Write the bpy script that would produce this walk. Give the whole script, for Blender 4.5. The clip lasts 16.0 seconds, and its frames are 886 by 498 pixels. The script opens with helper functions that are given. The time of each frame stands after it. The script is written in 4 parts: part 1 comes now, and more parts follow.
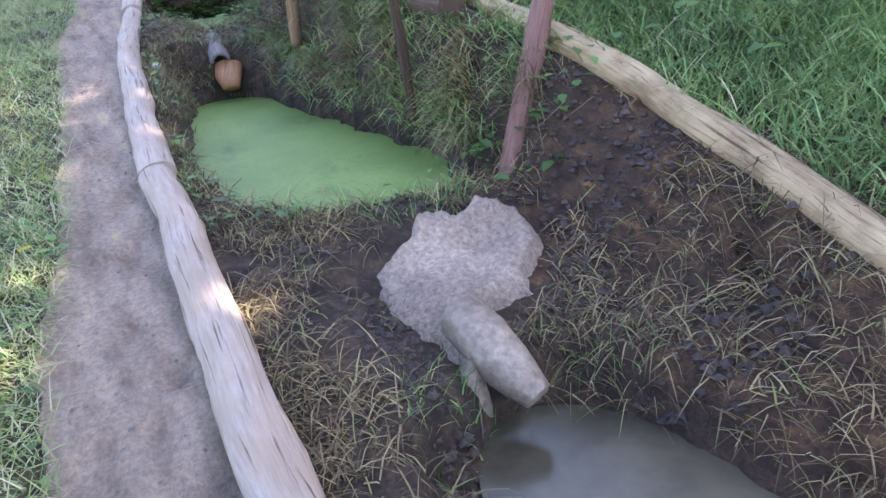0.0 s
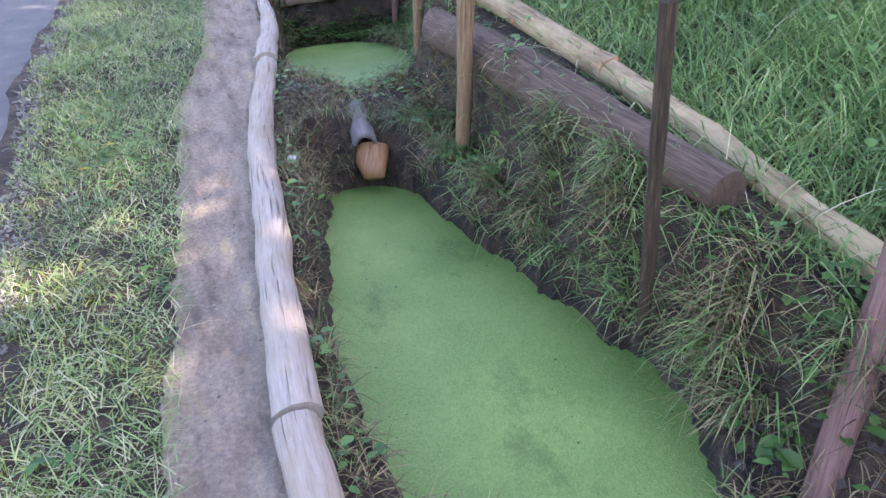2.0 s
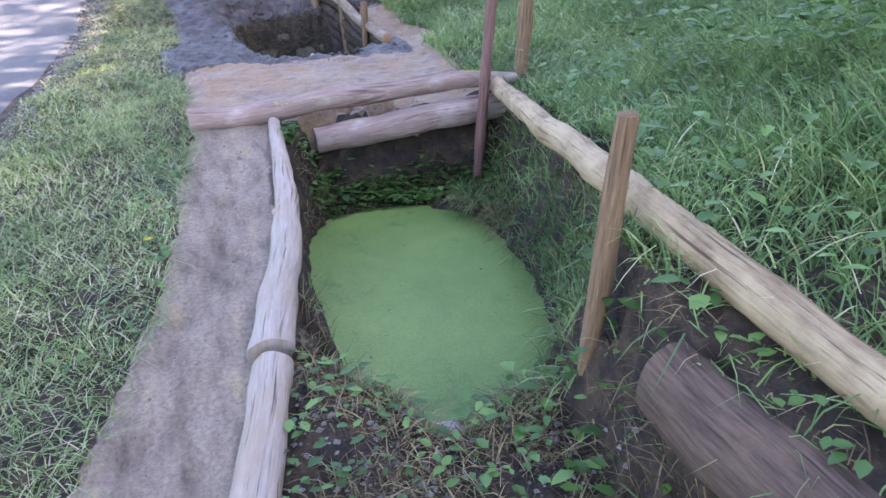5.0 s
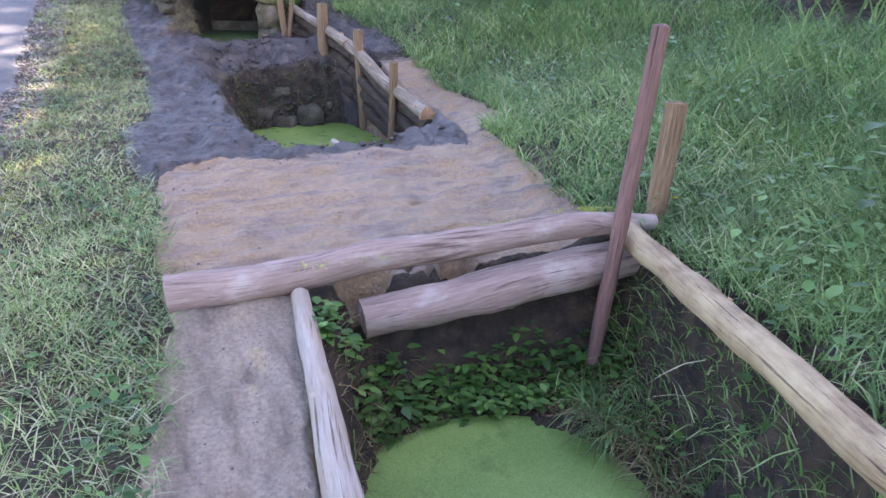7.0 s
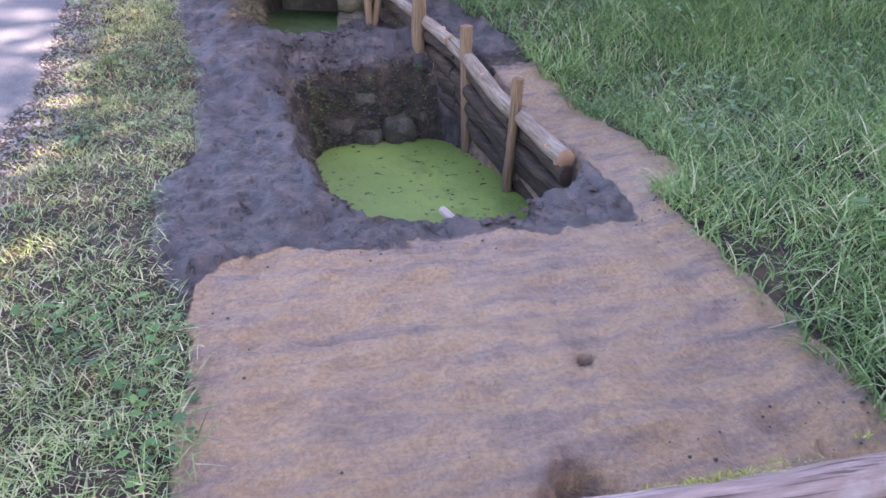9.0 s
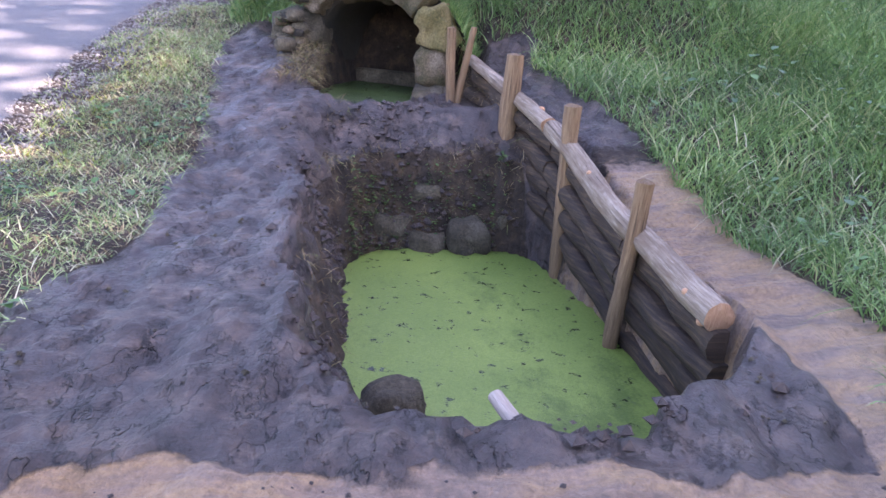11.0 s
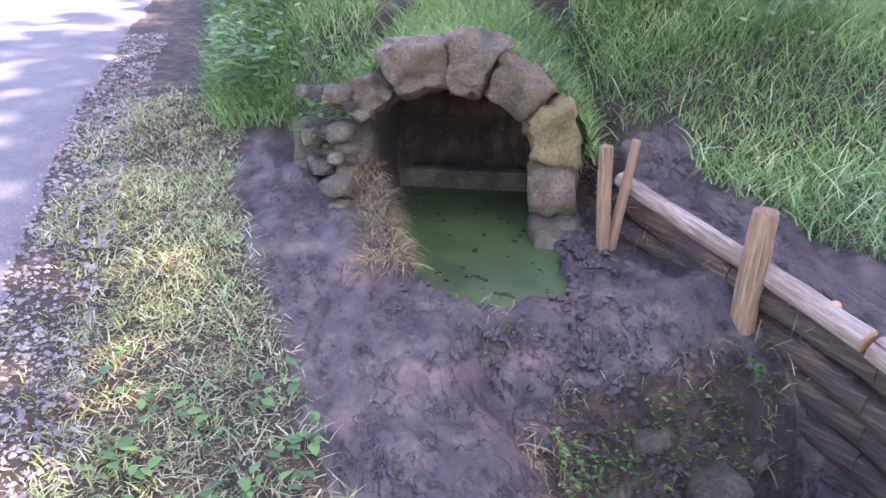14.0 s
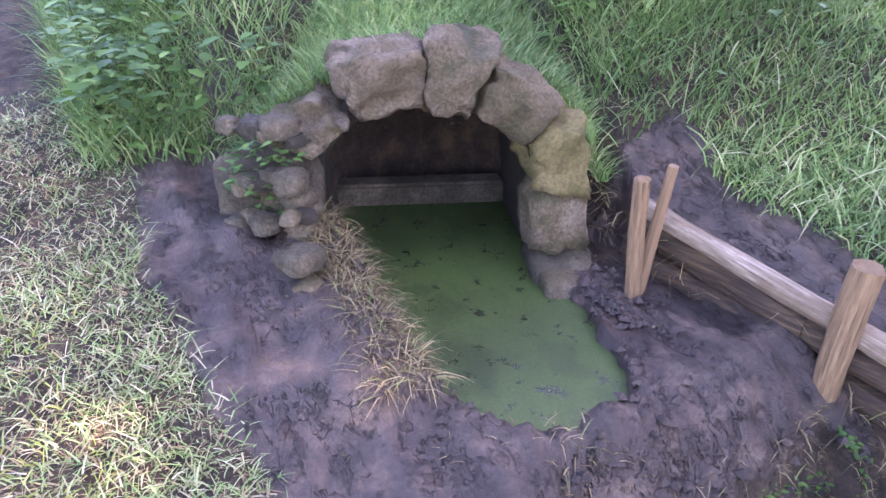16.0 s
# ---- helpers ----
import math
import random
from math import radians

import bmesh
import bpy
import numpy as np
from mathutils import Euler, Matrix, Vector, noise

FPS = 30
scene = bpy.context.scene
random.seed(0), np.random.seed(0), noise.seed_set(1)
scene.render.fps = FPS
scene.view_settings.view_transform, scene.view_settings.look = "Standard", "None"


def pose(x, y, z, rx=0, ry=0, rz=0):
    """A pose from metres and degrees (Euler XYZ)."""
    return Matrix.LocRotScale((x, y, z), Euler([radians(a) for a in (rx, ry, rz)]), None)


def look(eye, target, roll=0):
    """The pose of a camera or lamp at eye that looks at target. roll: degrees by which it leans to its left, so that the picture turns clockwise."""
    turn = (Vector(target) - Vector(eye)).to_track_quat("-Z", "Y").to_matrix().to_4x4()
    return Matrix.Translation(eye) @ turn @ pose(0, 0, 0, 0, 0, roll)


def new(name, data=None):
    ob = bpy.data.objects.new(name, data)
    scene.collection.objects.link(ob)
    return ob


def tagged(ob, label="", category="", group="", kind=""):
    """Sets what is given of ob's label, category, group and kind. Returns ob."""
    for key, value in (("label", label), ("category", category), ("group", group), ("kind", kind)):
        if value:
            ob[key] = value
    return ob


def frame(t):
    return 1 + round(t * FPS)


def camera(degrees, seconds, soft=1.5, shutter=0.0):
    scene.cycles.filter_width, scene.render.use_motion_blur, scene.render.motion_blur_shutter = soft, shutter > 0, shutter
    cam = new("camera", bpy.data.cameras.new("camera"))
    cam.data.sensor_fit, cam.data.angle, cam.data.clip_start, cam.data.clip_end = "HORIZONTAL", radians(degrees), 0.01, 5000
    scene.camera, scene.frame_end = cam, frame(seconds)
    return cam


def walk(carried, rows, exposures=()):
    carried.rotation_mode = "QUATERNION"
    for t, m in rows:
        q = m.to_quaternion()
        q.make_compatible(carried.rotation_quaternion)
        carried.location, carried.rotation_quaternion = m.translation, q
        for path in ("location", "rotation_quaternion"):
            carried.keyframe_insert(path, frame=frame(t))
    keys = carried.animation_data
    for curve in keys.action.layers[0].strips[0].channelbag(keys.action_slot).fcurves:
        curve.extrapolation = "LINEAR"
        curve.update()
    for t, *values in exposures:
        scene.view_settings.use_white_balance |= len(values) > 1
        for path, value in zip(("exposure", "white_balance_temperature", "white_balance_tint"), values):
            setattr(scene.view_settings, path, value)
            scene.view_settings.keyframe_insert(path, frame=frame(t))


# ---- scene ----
cam = camera(64.0, 16.0)
METRES, EYE, TILT, LEAN, TURN = 12.5, 1.25, -42.0, 0.0, -40.0
EXPOSURE = 2.8
PATH = [
    (0, (-0.051, -0.709, 0.988), (0.767, 0.905, 0.138), -6.6),
    (0.5, (-0.044, -0.282, 1.2), (0.748, 1.346, 0.35), -6.3),
    (1, (0.05, 0.025, 1.261), (0.803, 1.688, 0.445), -3.5),
    (1.5, (0.094, 0.316, 1.404), (0.755, 1.983, 0.518), -4.3),
    (2, (0.105, 0.633, 1.513), (0.695, 2.32, 0.616), -3.5),
    (2.5, (0.061, 1.121, 1.698), (0.67, 2.799, 0.795), -2.5),
    (2.7, (0.039, 1.235, 1.744), (0.659, 2.955, 0.935), -2.4),
    (3, (0.113, 1.722, 1.756), (0.731, 3.454, 0.968), -2.0),
    (3.5, (0.164, 2.214, 1.848), (0.769, 3.933, 1.024), -5.7),
    (3.7, (0.178, 2.376, 1.849), (0.783, 4.091, 1.017), -5.0),
    (5.8, (0.804, 4.266, 1.819), (1.352, 6.028, 1.048), -1.5),
    (6, (0.776, 4.458, 1.877), (1.386, 6.2, 1.108), -0.8),
    (6.5, (0.667, 5.061, 2.022), (1.3, 6.801, 1.267), 3.7),
    (7, (0.611, 5.539, 2.124), (1.255, 7.269, 1.352), 0.6),
    (7.5, (0.645, 5.946, 2.145), (1.267, 7.673, 1.352), -0.2),
    (8, (0.634, 6.334, 2.235), (1.319, 8.01, 1.385), -0.8),
    (8.5, (0.707, 6.765, 2.276), (1.324, 8.472, 1.435), -3.1),
    (9, (0.752, 7.186, 2.28), (1.213, 8.915, 1.388), 0.9),
    (9.2, (0.69, 7.33, 2.273), (1.087, 9.058, 1.349), 2.0),
    (11.3, (1.212, 8.795, 1.867), (1.438, 10.68, 1.239), 4.6),
    (11.5, (1.123, 8.936, 1.87), (1.399, 10.808, 1.222), 4.5),
    (12, (0.797, 9.277, 2.003), (1.133, 11.136, 1.347), 3.1),
    (12.5, (0.635, 9.581, 2.035), (0.911, 11.433, 1.332), 1.5),
    (13, (0.569, 9.961, 2.194), (0.911, 11.783, 1.444), -1.0),
    (13.5, (0.427, 10.303, 2.3), (0.825, 12.116, 1.554), 0.6),
    (14, (0.222, 10.713, 2.493), (0.726, 12.496, 1.74), 0.4),
    (14.5, (0.122, 11.028, 2.537), (0.69, 12.761, 1.715), 1.2),
    (15, (0.09, 11.328, 2.674), (0.688, 13.01, 1.772), -1.0),
    (15.5, (0.071, 11.503, 2.713), (0.728, 13.143, 1.774), 0.1),
    (16, (0.005, 11.775, 2.731), (0.864, 13.296, 1.757), 0.4),
]
walk(cam, [(t, look(eye, target, roll)) for t, eye, target, roll in PATH], [(0.0, EXPOSURE, 6900, 27), (6.0, EXPOSURE + 0.05, 6800, 27), (9.0, EXPOSURE + 0.05, 6900, 36), (12.5, EXPOSURE + 0.45, 6900, 38), (16.0, EXPOSURE + 0.75, 6900, 44)])

# ---- light ----
world = bpy.data.worlds.new("sky")
scene.world = world
world.use_nodes = True
wn = world.node_tree
sky = wn.nodes.new("ShaderNodeTexSky")
sky.sky_type = "NISHITA"
sky.sun_disc = False
SUN_EL, SUN_AZ = 40.0, 105.0
sky.sun_elevation = radians(SUN_EL)
sky.sun_rotation = radians(SUN_AZ)
wn.links.new(sky.outputs[0], wn.nodes["Background"].inputs[0])
wn.nodes["Background"].inputs[1].default_value = 0.15
sun_data = bpy.data.lights.new("sun", "SUN")
sun_data.energy = 5.0
sun_data.angle = radians(0.53)
sun_data.color = (1.0, 0.95, 0.86)
sun_from = Vector((math.sin(radians(SUN_AZ)) * math.cos(radians(SUN_EL)), math.cos(radians(SUN_AZ)) * math.cos(radians(SUN_EL)), math.sin(radians(SUN_EL))))
sun = new("sun", sun_data)
sun.rotation_euler = sun_from.to_track_quat("Z", "Y").to_euler()


# ---- materials ----
def material(name, build):
    m = bpy.data.materials.new(name)
    m.use_nodes = True
    t = m.node_tree
    build(t, t.nodes["Principled BSDF"])
    return m


def node(t, kind, **values):
    n = t.nodes.new(kind)
    for key, v in values.items():
        n.inputs[key.replace("_", " ")].default_value = v
    return n


def noise_node(t, scale, detail=6.0, rough=0.6, stretch=(1, 1, 1), coord="Object"):
    c = t.nodes.new("ShaderNodeTexCoord")
    mp = node(t, "ShaderNodeMapping", Scale=stretch)
    n = node(t, "ShaderNodeTexNoise", Scale=scale, Detail=detail, Roughness=rough)
    t.links.new(c.outputs[coord], mp.inputs[0])
    t.links.new(mp.outputs[0], n.inputs["Vector"])
    return n


def ramp(t, source, stops):
    r = t.nodes.new("ShaderNodeValToRGB")
    e = r.color_ramp.elements
    while len(e) < len(stops):
        e.new(0.5)
    for item, (p, c) in zip(e, stops):
        item.position = p
        item.color = (*c, 1)
    t.links.new(source, r.inputs[0])
    return r


def mix(t, fac, a, b, how="MIX"):
    m = t.nodes.new("ShaderNodeMix")
    m.data_type = "RGBA"
    m.blend_type = how
    for sock, v in ((m.inputs[0], fac), (m.inputs[6], a), (m.inputs[7], b)):
        if hasattr(v, "links"):
            t.links.new(v, sock)
        else:
            sock.default_value = v if not isinstance(v, tuple) else (*v, 1)
    return m.outputs[2]


def bump(t, p, height, strength, distance):
    b = node(t, "ShaderNodeBump", Strength=strength, Distance=distance)
    t.links.new(height, b.inputs["Height"])
    t.links.new(b.outputs[0], p.inputs["Normal"])


def earth(name, stops, scale=9.0, rough=(0.75, 0.95), relief=0.03, speck=None, stretch=(1, 1, 1)):
    def build(t, p):
        big, fine = noise_node(t, scale * 0.25, 5, 0.6, stretch), noise_node(t, scale * 4, 8, 0.7, stretch)
        c = ramp(t, big.outputs[0], stops).outputs[0]
        g = ramp(t, fine.outputs[0], [(0.3, (0.45, 0.45, 0.45)), (0.7, (1.25, 1.22, 1.2))])
        c = mix(t, 1.0, c, g.outputs[0], "MULTIPLY")
        t.links.new(c, p.inputs["Base Color"])
        r = ramp(t, big.outputs[0], [(0.35, (rough[0],) * 3), (0.65, (rough[1],) * 3)])
        t.links.new(r.outputs[0], p.inputs["Roughness"])
        bump(t, p, fine.outputs[0], 0.9, relief)
    return material(name, build)


def ridged(t, value, shift):
    """Distance from the middle of a noise: thin winding lines where it is nought."""
    a = t.nodes.new("ShaderNodeMath")
    a.operation = "SUBTRACT"
    t.links.new(value, a.inputs[0])
    a.inputs[1].default_value = 0.47 + shift
    b = t.nodes.new("ShaderNodeMath")
    b.operation = "ABSOLUTE"
    t.links.new(a.outputs[0], b.inputs[0])
    return b.outputs[0]


def ground_build(t, p):
    """Soil, rusty earth, worn path, dark mud and yellow clay, told apart by the ground's own zones."""
    zone = t.nodes.new("ShaderNodeAttribute")
    zone.attribute_name = "zone"
    sep = t.nodes.new("ShaderNodeSeparateColor")
    t.links.new(zone.outputs[0], sep.inputs[0])
    big, mid, fine = noise_node(t, 1.6, 5), noise_node(t, 9, 6, 0.65), noise_node(t, 55, 6, 0.7)
    tread = noise_node(t, 15, 7, 0.62, (1.0, 0.55, 1.0))
    smear = noise_node(t, 7, 5, 0.65, (0.35, 1.6, 1))
    soil = ramp(t, mid.outputs[0], [(0.32, (0.014, 0.01, 0.007)), (0.5, (0.046, 0.031, 0.021)), (0.72, (0.12, 0.077, 0.045))]).outputs[0]
    worn = noise_node(t, 6, 7, 0.62, (1.6, 0.4, 1))
    path = ramp(t, worn.outputs[0], [(0.3, (0.16, 0.12, 0.09)), (0.46, (0.29, 0.225, 0.175)), (0.6, (0.37, 0.29, 0.225)), (0.72, (0.47, 0.36, 0.21))]).outputs[0]
    warp = noise_node(t, 5, 4, 0.6, (1.5, 0.7, 1.0))
    # shade in the mud's creases and tears, put into its colour below
    crease_shade = ramp(t, ridged(t, tread.outputs[0], 0.1), [(0.0, (0.5, 0.5, 0.5)), (0.012, (0.92, 0.92, 0.92)), (0.1, (1, 1, 1))]).outputs[0]
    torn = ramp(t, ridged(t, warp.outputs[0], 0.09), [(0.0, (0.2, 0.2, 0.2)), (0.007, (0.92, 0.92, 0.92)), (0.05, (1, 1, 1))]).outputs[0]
    split = ramp(t, ridged(t, smear.outputs[0], 0.12), [(0.0, (0.6, 0.58, 0.55)), (0.006, (1, 1, 1))]).outputs[0]
    mud = ramp(t, mid.outputs[0], [(0.3, (0.026, 0.018, 0.017)), (0.5, (0.054, 0.038, 0.034)), (0.68, (0.125, 0.085, 0.066))]).outputs[0]
    folds = mix(t, 1.0, crease_shade, torn, "MULTIPLY")
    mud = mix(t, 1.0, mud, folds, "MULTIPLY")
    clay = ramp(t, smear.outputs[0], [(0.25, (0.12, 0.085, 0.066)), (0.42, (0.27, 0.182, 0.132)), (0.56, (0.38, 0.238, 0.128)), (0.7, (0.27, 0.188, 0.142))]).outputs[0]

    clay = mix(t, 0.45, clay, split, "MULTIPLY")

    def edge(channel):
        a = t.nodes.new("ShaderNodeMath")
        a.operation = "MULTIPLY_ADD"
        t.links.new(mid.outputs[0], a.inputs[0])
        a.inputs[1].default_value = 0.7
        t.links.new(sep.outputs[channel], a.inputs[2])
        r = ramp(t, a.outputs[0], [(0.78, (0, 0, 0)), (0.92, (1, 1, 1))])
        return r.outputs[0]

    rust = ramp(t, tread.outputs[0], [(0.32, (0.014, 0.007, 0.005)), (0.48, (0.055, 0.028, 0.017)), (0.6, (0.1, 0.052, 0.028)), (0.74, (0.26, 0.15, 0.06))]).outputs[0]
    soil = mix(t, zone.outputs["Alpha"], soil, rust)
    c = mix(t, edge(0), soil, path)
    c = mix(t, edge(2), c, clay)
    wet = edge(1)
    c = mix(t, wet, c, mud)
    g = ramp(t, fine.outputs[0], [(0.3, (0.6, 0.6, 0.6)), (0.7, (1.2, 1.18, 1.15))]).outputs[0]
    c = mix(t, 1.0, c, g, "MULTIPLY")
    t.links.new(c, p.inputs["Base Color"])
    wetness = mix(t, 1.0, wet, edge(2), "LIGHTEN")
    dry = ramp(t, big.outputs[0], [(0.4, (0.36, 0.36, 0.36)), (0.62, (0.58, 0.58, 0.58))]).outputs[0]
    rough = mix(t, wetness, (0.92, 0.92, 0.92), dry)
    t.links.new(rough, p.inputs["Roughness"])
    h = mix(t, 0.3, tread.outputs[0], fine.outputs[0])
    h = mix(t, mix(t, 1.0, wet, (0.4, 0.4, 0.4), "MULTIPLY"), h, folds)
    bump(t, p, h, 1.0, 0.06)


def wood_build(stops, rough=0.85, flake=(0.4, 0.6), flakes=None):
    def build(t, p):
        grain = noise_node(t, 5, 8, 0.7, (14, 1.0, 1), "UV")
        patch = noise_node(t, 2.2, 6, 0.65, (2.5, 1.2, 1), "UV")
        crack = noise_node(t, 3.0, 4, 0.6, (22, 0.7, 1), "UV")
        c = ramp(t, grain.outputs[0], stops).outputs[0]
        if flakes:
            f = ramp(t, patch.outputs[0], [(flake[0], (0, 0, 0)), (flake[1], (1, 1, 1))]).outputs[0]
            c = mix(t, f, c, mix(t, 0.35, flakes, c))
        k = ramp(t, crack.outputs[0], [(0.34, (0.25, 0.22, 0.2)), (0.42, (1, 1, 1))]).outputs[0]
        c = mix(t, 0.9, c, k, "MULTIPLY")
        t.links.new(c, p.inputs["Base Color"])
        p.inputs["Roughness"].default_value = rough
        bump(t, p, mix(t, 0.45, grain.outputs[0], crack.outputs[0]), 0.9, 0.012)
    return build


def leaf_build(stops, through_light=0.25, rough=0.5):
    def build(t, p):
        g = t.nodes.new("ShaderNodeNewGeometry")
        big = noise_node(t, 1.3, 3)
        c = ramp(t, g.outputs["Random Per Island"], stops).outputs[0]
        k = ramp(t, big.outputs[0], [(0.35, (0.7, 0.75, 0.7)), (0.65, (1.25, 1.2, 1.1))]).outputs[0]
        c = mix(t, 1.0, c, k, "MULTIPLY")
        t.links.new(c, p.inputs["Base Color"])
        p.inputs["Roughness"].default_value = rough
        tr = t.nodes.new("ShaderNodeBsdfTranslucent")
        t.links.new(c, tr.inputs[0])
        m = t.nodes.new("ShaderNodeMixShader")
        m.inputs[0].default_value = through_light
        t.links.new(p.outputs[0], m.inputs[1])
        t.links.new(tr.outputs[0], m.inputs[2])
        t.links.new(m.outputs[0], t.nodes["Material Output"].inputs[0])
    return build


def weed_build(low, high, hole):
    """Duckweed afloat: tiny round leaves, with dark water showing between them."""
    def build(t, p):
        c = t.nodes.new("ShaderNodeTexCoord")
        v = node(t, "ShaderNodeTexVoronoi", Scale=150.0)
        t.links.new(c.outputs["Object"], v.inputs["Vector"])
        big, mid = noise_node(t, 1.4, 5, 0.6), noise_node(t, 13, 8, 0.75)
        col = ramp(t, big.outputs[0], [(0.32, low), (0.68, high)]).outputs[0]
        s = ramp(t, v.outputs["Color"], [(0.0, (0.75, 0.8, 0.7)), (1.0, (1.2, 1.15, 1.2))]).outputs[0]
        col = mix(t, 1.0, col, s, "MULTIPLY")
        streak = noise_node(t, 2.6, 9, 0.72, (1.0, 0.6, 1.0))
        col = mix(t, 0.85, col, ramp(t, streak.outputs[0], [(hole - 0.06, (0.42, 0.5, 0.38)), (hole + 0.06, (1, 1, 1))]).outputs[0], "MULTIPLY")
        gap = ramp(t, mid.outputs[0], [(hole - 0.05, (1, 1, 1)), (hole - 0.01, (0, 0, 0))]).outputs[0]
        col = mix(t, gap, col, (0.03, 0.04, 0.02))
        t.links.new(col, p.inputs["Base Color"])
        r = mix(t, gap, (0.6, 0.6, 0.6), (0.06, 0.06, 0.06))
        t.links.new(r, p.inputs["Roughness"])
        bump(t, p, v.outputs["Distance"], 0.5, 0.003)
    return build


GROUND = material("ground_earth", ground_build)
ASPHALT = earth("asphalt", [(0.3, (0.085, 0.083, 0.088)), (0.5, (0.115, 0.113, 0.116)), (0.7, (0.15, 0.146, 0.145))], 30, (0.8, 0.95), 0.006)
GRAVEL = earth("gravel_stone", [(0.3, (0.1, 0.09, 0.083)), (0.5, (0.19, 0.178, 0.167)), (0.7, (0.32, 0.304, 0.288))], 40, (0.8, 0.95), 0.004)
STONE = earth("mossy_stone", [(0.32, (0.045, 0.05, 0.018)), (0.44, (0.12, 0.1, 0.05)), (0.54, (0.18, 0.135, 0.085)), (0.68, (0.29, 0.235, 0.17))], 20, (0.8, 0.95), 0.03)
MOSS_STONE = earth("yellow_moss_stone", [(0.3, (0.1, 0.1, 0.03)), (0.5, (0.22, 0.18, 0.07)), (0.7, (0.32, 0.25, 0.12))], 16, (0.85, 0.95), 0.03)
RUBBLE = earth("earthy_rubble", [(0.3, (0.05, 0.045, 0.03)), (0.5, (0.12, 0.1, 0.065)), (0.7, (0.24, 0.2, 0.14))], 18, (0.85, 0.95), 0.05)
PALE_STONE = earth("pale_stone", [(0.3, (0.42, 0.38, 0.36)), (0.7, (0.62, 0.58, 0.55))], 20, (0.7, 0.9), 0.008)
CLAY = earth("pale_clay", [(0.3, (0.26, 0.2, 0.16)), (0.5, (0.42, 0.335, 0.27)), (0.7, (0.56, 0.46, 0.37))], 14, (0.5, 0.85), 0.03)
# vault rock, darkened in colour for the shade inside; some rubble shares it
SHADED_ROCK = earth("shaded_wet_rock", [(0.3, (0.016, 0.015, 0.01)), (0.5, (0.04, 0.034, 0.024)), (0.7, (0.075, 0.062, 0.045))], 12, (0.6, 0.9), 0.04)
MUDCLOD = earth("mud_clod", [(0.3, (0.02, 0.014, 0.013)), (0.5, (0.05, 0.035, 0.032)), (0.7, (0.1, 0.068, 0.055))], 20, (0.4, 0.7), 0.01)
PEELED = material("peeled_grey_wood", wood_build([(0.25, (0.19, 0.15, 0.125)), (0.5, (0.35, 0.295, 0.255)), (0.75, (0.47, 0.41, 0.365))], flakes=(0.3, 0.22, 0.15)))
RAILWOOD = material("half_peeled_bark", wood_build([(0.3, (0.09, 0.055, 0.03)), (0.5, (0.24, 0.16, 0.09)), (0.7, (0.36, 0.26, 0.155))], flakes=(0.5, 0.39, 0.23)))
DARKLOG = material("dark_bark", wood_build([(0.3, (0.025, 0.015, 0.01)), (0.5, (0.085, 0.052, 0.036)), (0.7, (0.16, 0.105, 0.075))], flakes=(0.17, 0.11, 0.07), flake=(0.55, 0.7)))
POSTWOOD = material("split_post_wood", wood_build([(0.25, (0.07, 0.04, 0.022)), (0.5, (0.19, 0.115, 0.062)), (0.75, (0.33, 0.215, 0.12))]))
REDPOST = material("red_brown_post", wood_build([(0.25, (0.08, 0.04, 0.034)), (0.5, (0.17, 0.088, 0.072)), (0.75, (0.25, 0.14, 0.115))]))
PINK = material("pinkish_bark", wood_build([(0.25, (0.14, 0.09, 0.075)), (0.5, (0.27, 0.185, 0.155)), (0.75, (0.38, 0.28, 0.235))], flakes=(0.43, 0.36, 0.32), flake=(0.5, 0.62)))
BIRCH = material("pale_bark", wood_build([(0.3, (0.09, 0.06, 0.04)), (0.5, (0.25, 0.19, 0.14)), (0.7, (0.42, 0.36, 0.29))], flakes=(0.12, 0.075, 0.045), flake=(0.44, 0.56)))
PLANK = material("wet_plank", wood_build([(0.3, (0.009, 0.005, 0.003)), (0.5, (0.036, 0.021, 0.012)), (0.7, (0.12, 0.072, 0.036))], 0.8))
ENDWOOD = material("cut_wood", wood_build([(0.25, (0.22, 0.11, 0.06)), (0.5, (0.42, 0.23, 0.13)), (0.75, (0.55, 0.34, 0.2))], 0.8))
SPOUTWOOD = material("wet_orange_wood", wood_build([(0.25, (0.13, 0.055, 0.02)), (0.5, (0.3, 0.14, 0.06)), (0.75, (0.44, 0.25, 0.12))], 0.4))
GREYSPOUT = material("grey_spout_wood", wood_build([(0.25, (0.07, 0.06, 0.055)), (0.5, (0.15, 0.13, 0.12)), (0.75, (0.24, 0.215, 0.2))], 0.7))
WETCLAY = earth("smooth_wet_clay", [(0.3, (0.13, 0.1, 0.075)), (0.5, (0.22, 0.175, 0.135)), (0.7, (0.34, 0.285, 0.23))], 8, (0.3, 0.5), 0.006)
GRASS = material("meadow_grass", leaf_build([(0.0, (0.065, 0.14, 0.045)), (0.5, (0.155, 0.28, 0.095)), (0.85, (0.23, 0.37, 0.14)), (1.0, (0.42, 0.42, 0.22))], 0.35))
MOSSY = material("yellow_green_grass", leaf_build([(0.0, (0.17, 0.23, 0.04)), (0.6, (0.34, 0.38, 0.08)), (1.0, (0.5, 0.45, 0.18))], 0.25))
VERGE = material("cut_grass", leaf_build([(0.0, (0.12, 0.2, 0.06)), (0.4, (0.23, 0.35, 0.13)), (0.65, (0.33, 0.4, 0.19)), (0.85, (0.46, 0.43, 0.28)), (1.0, (0.56, 0.51, 0.38))], 0.25))
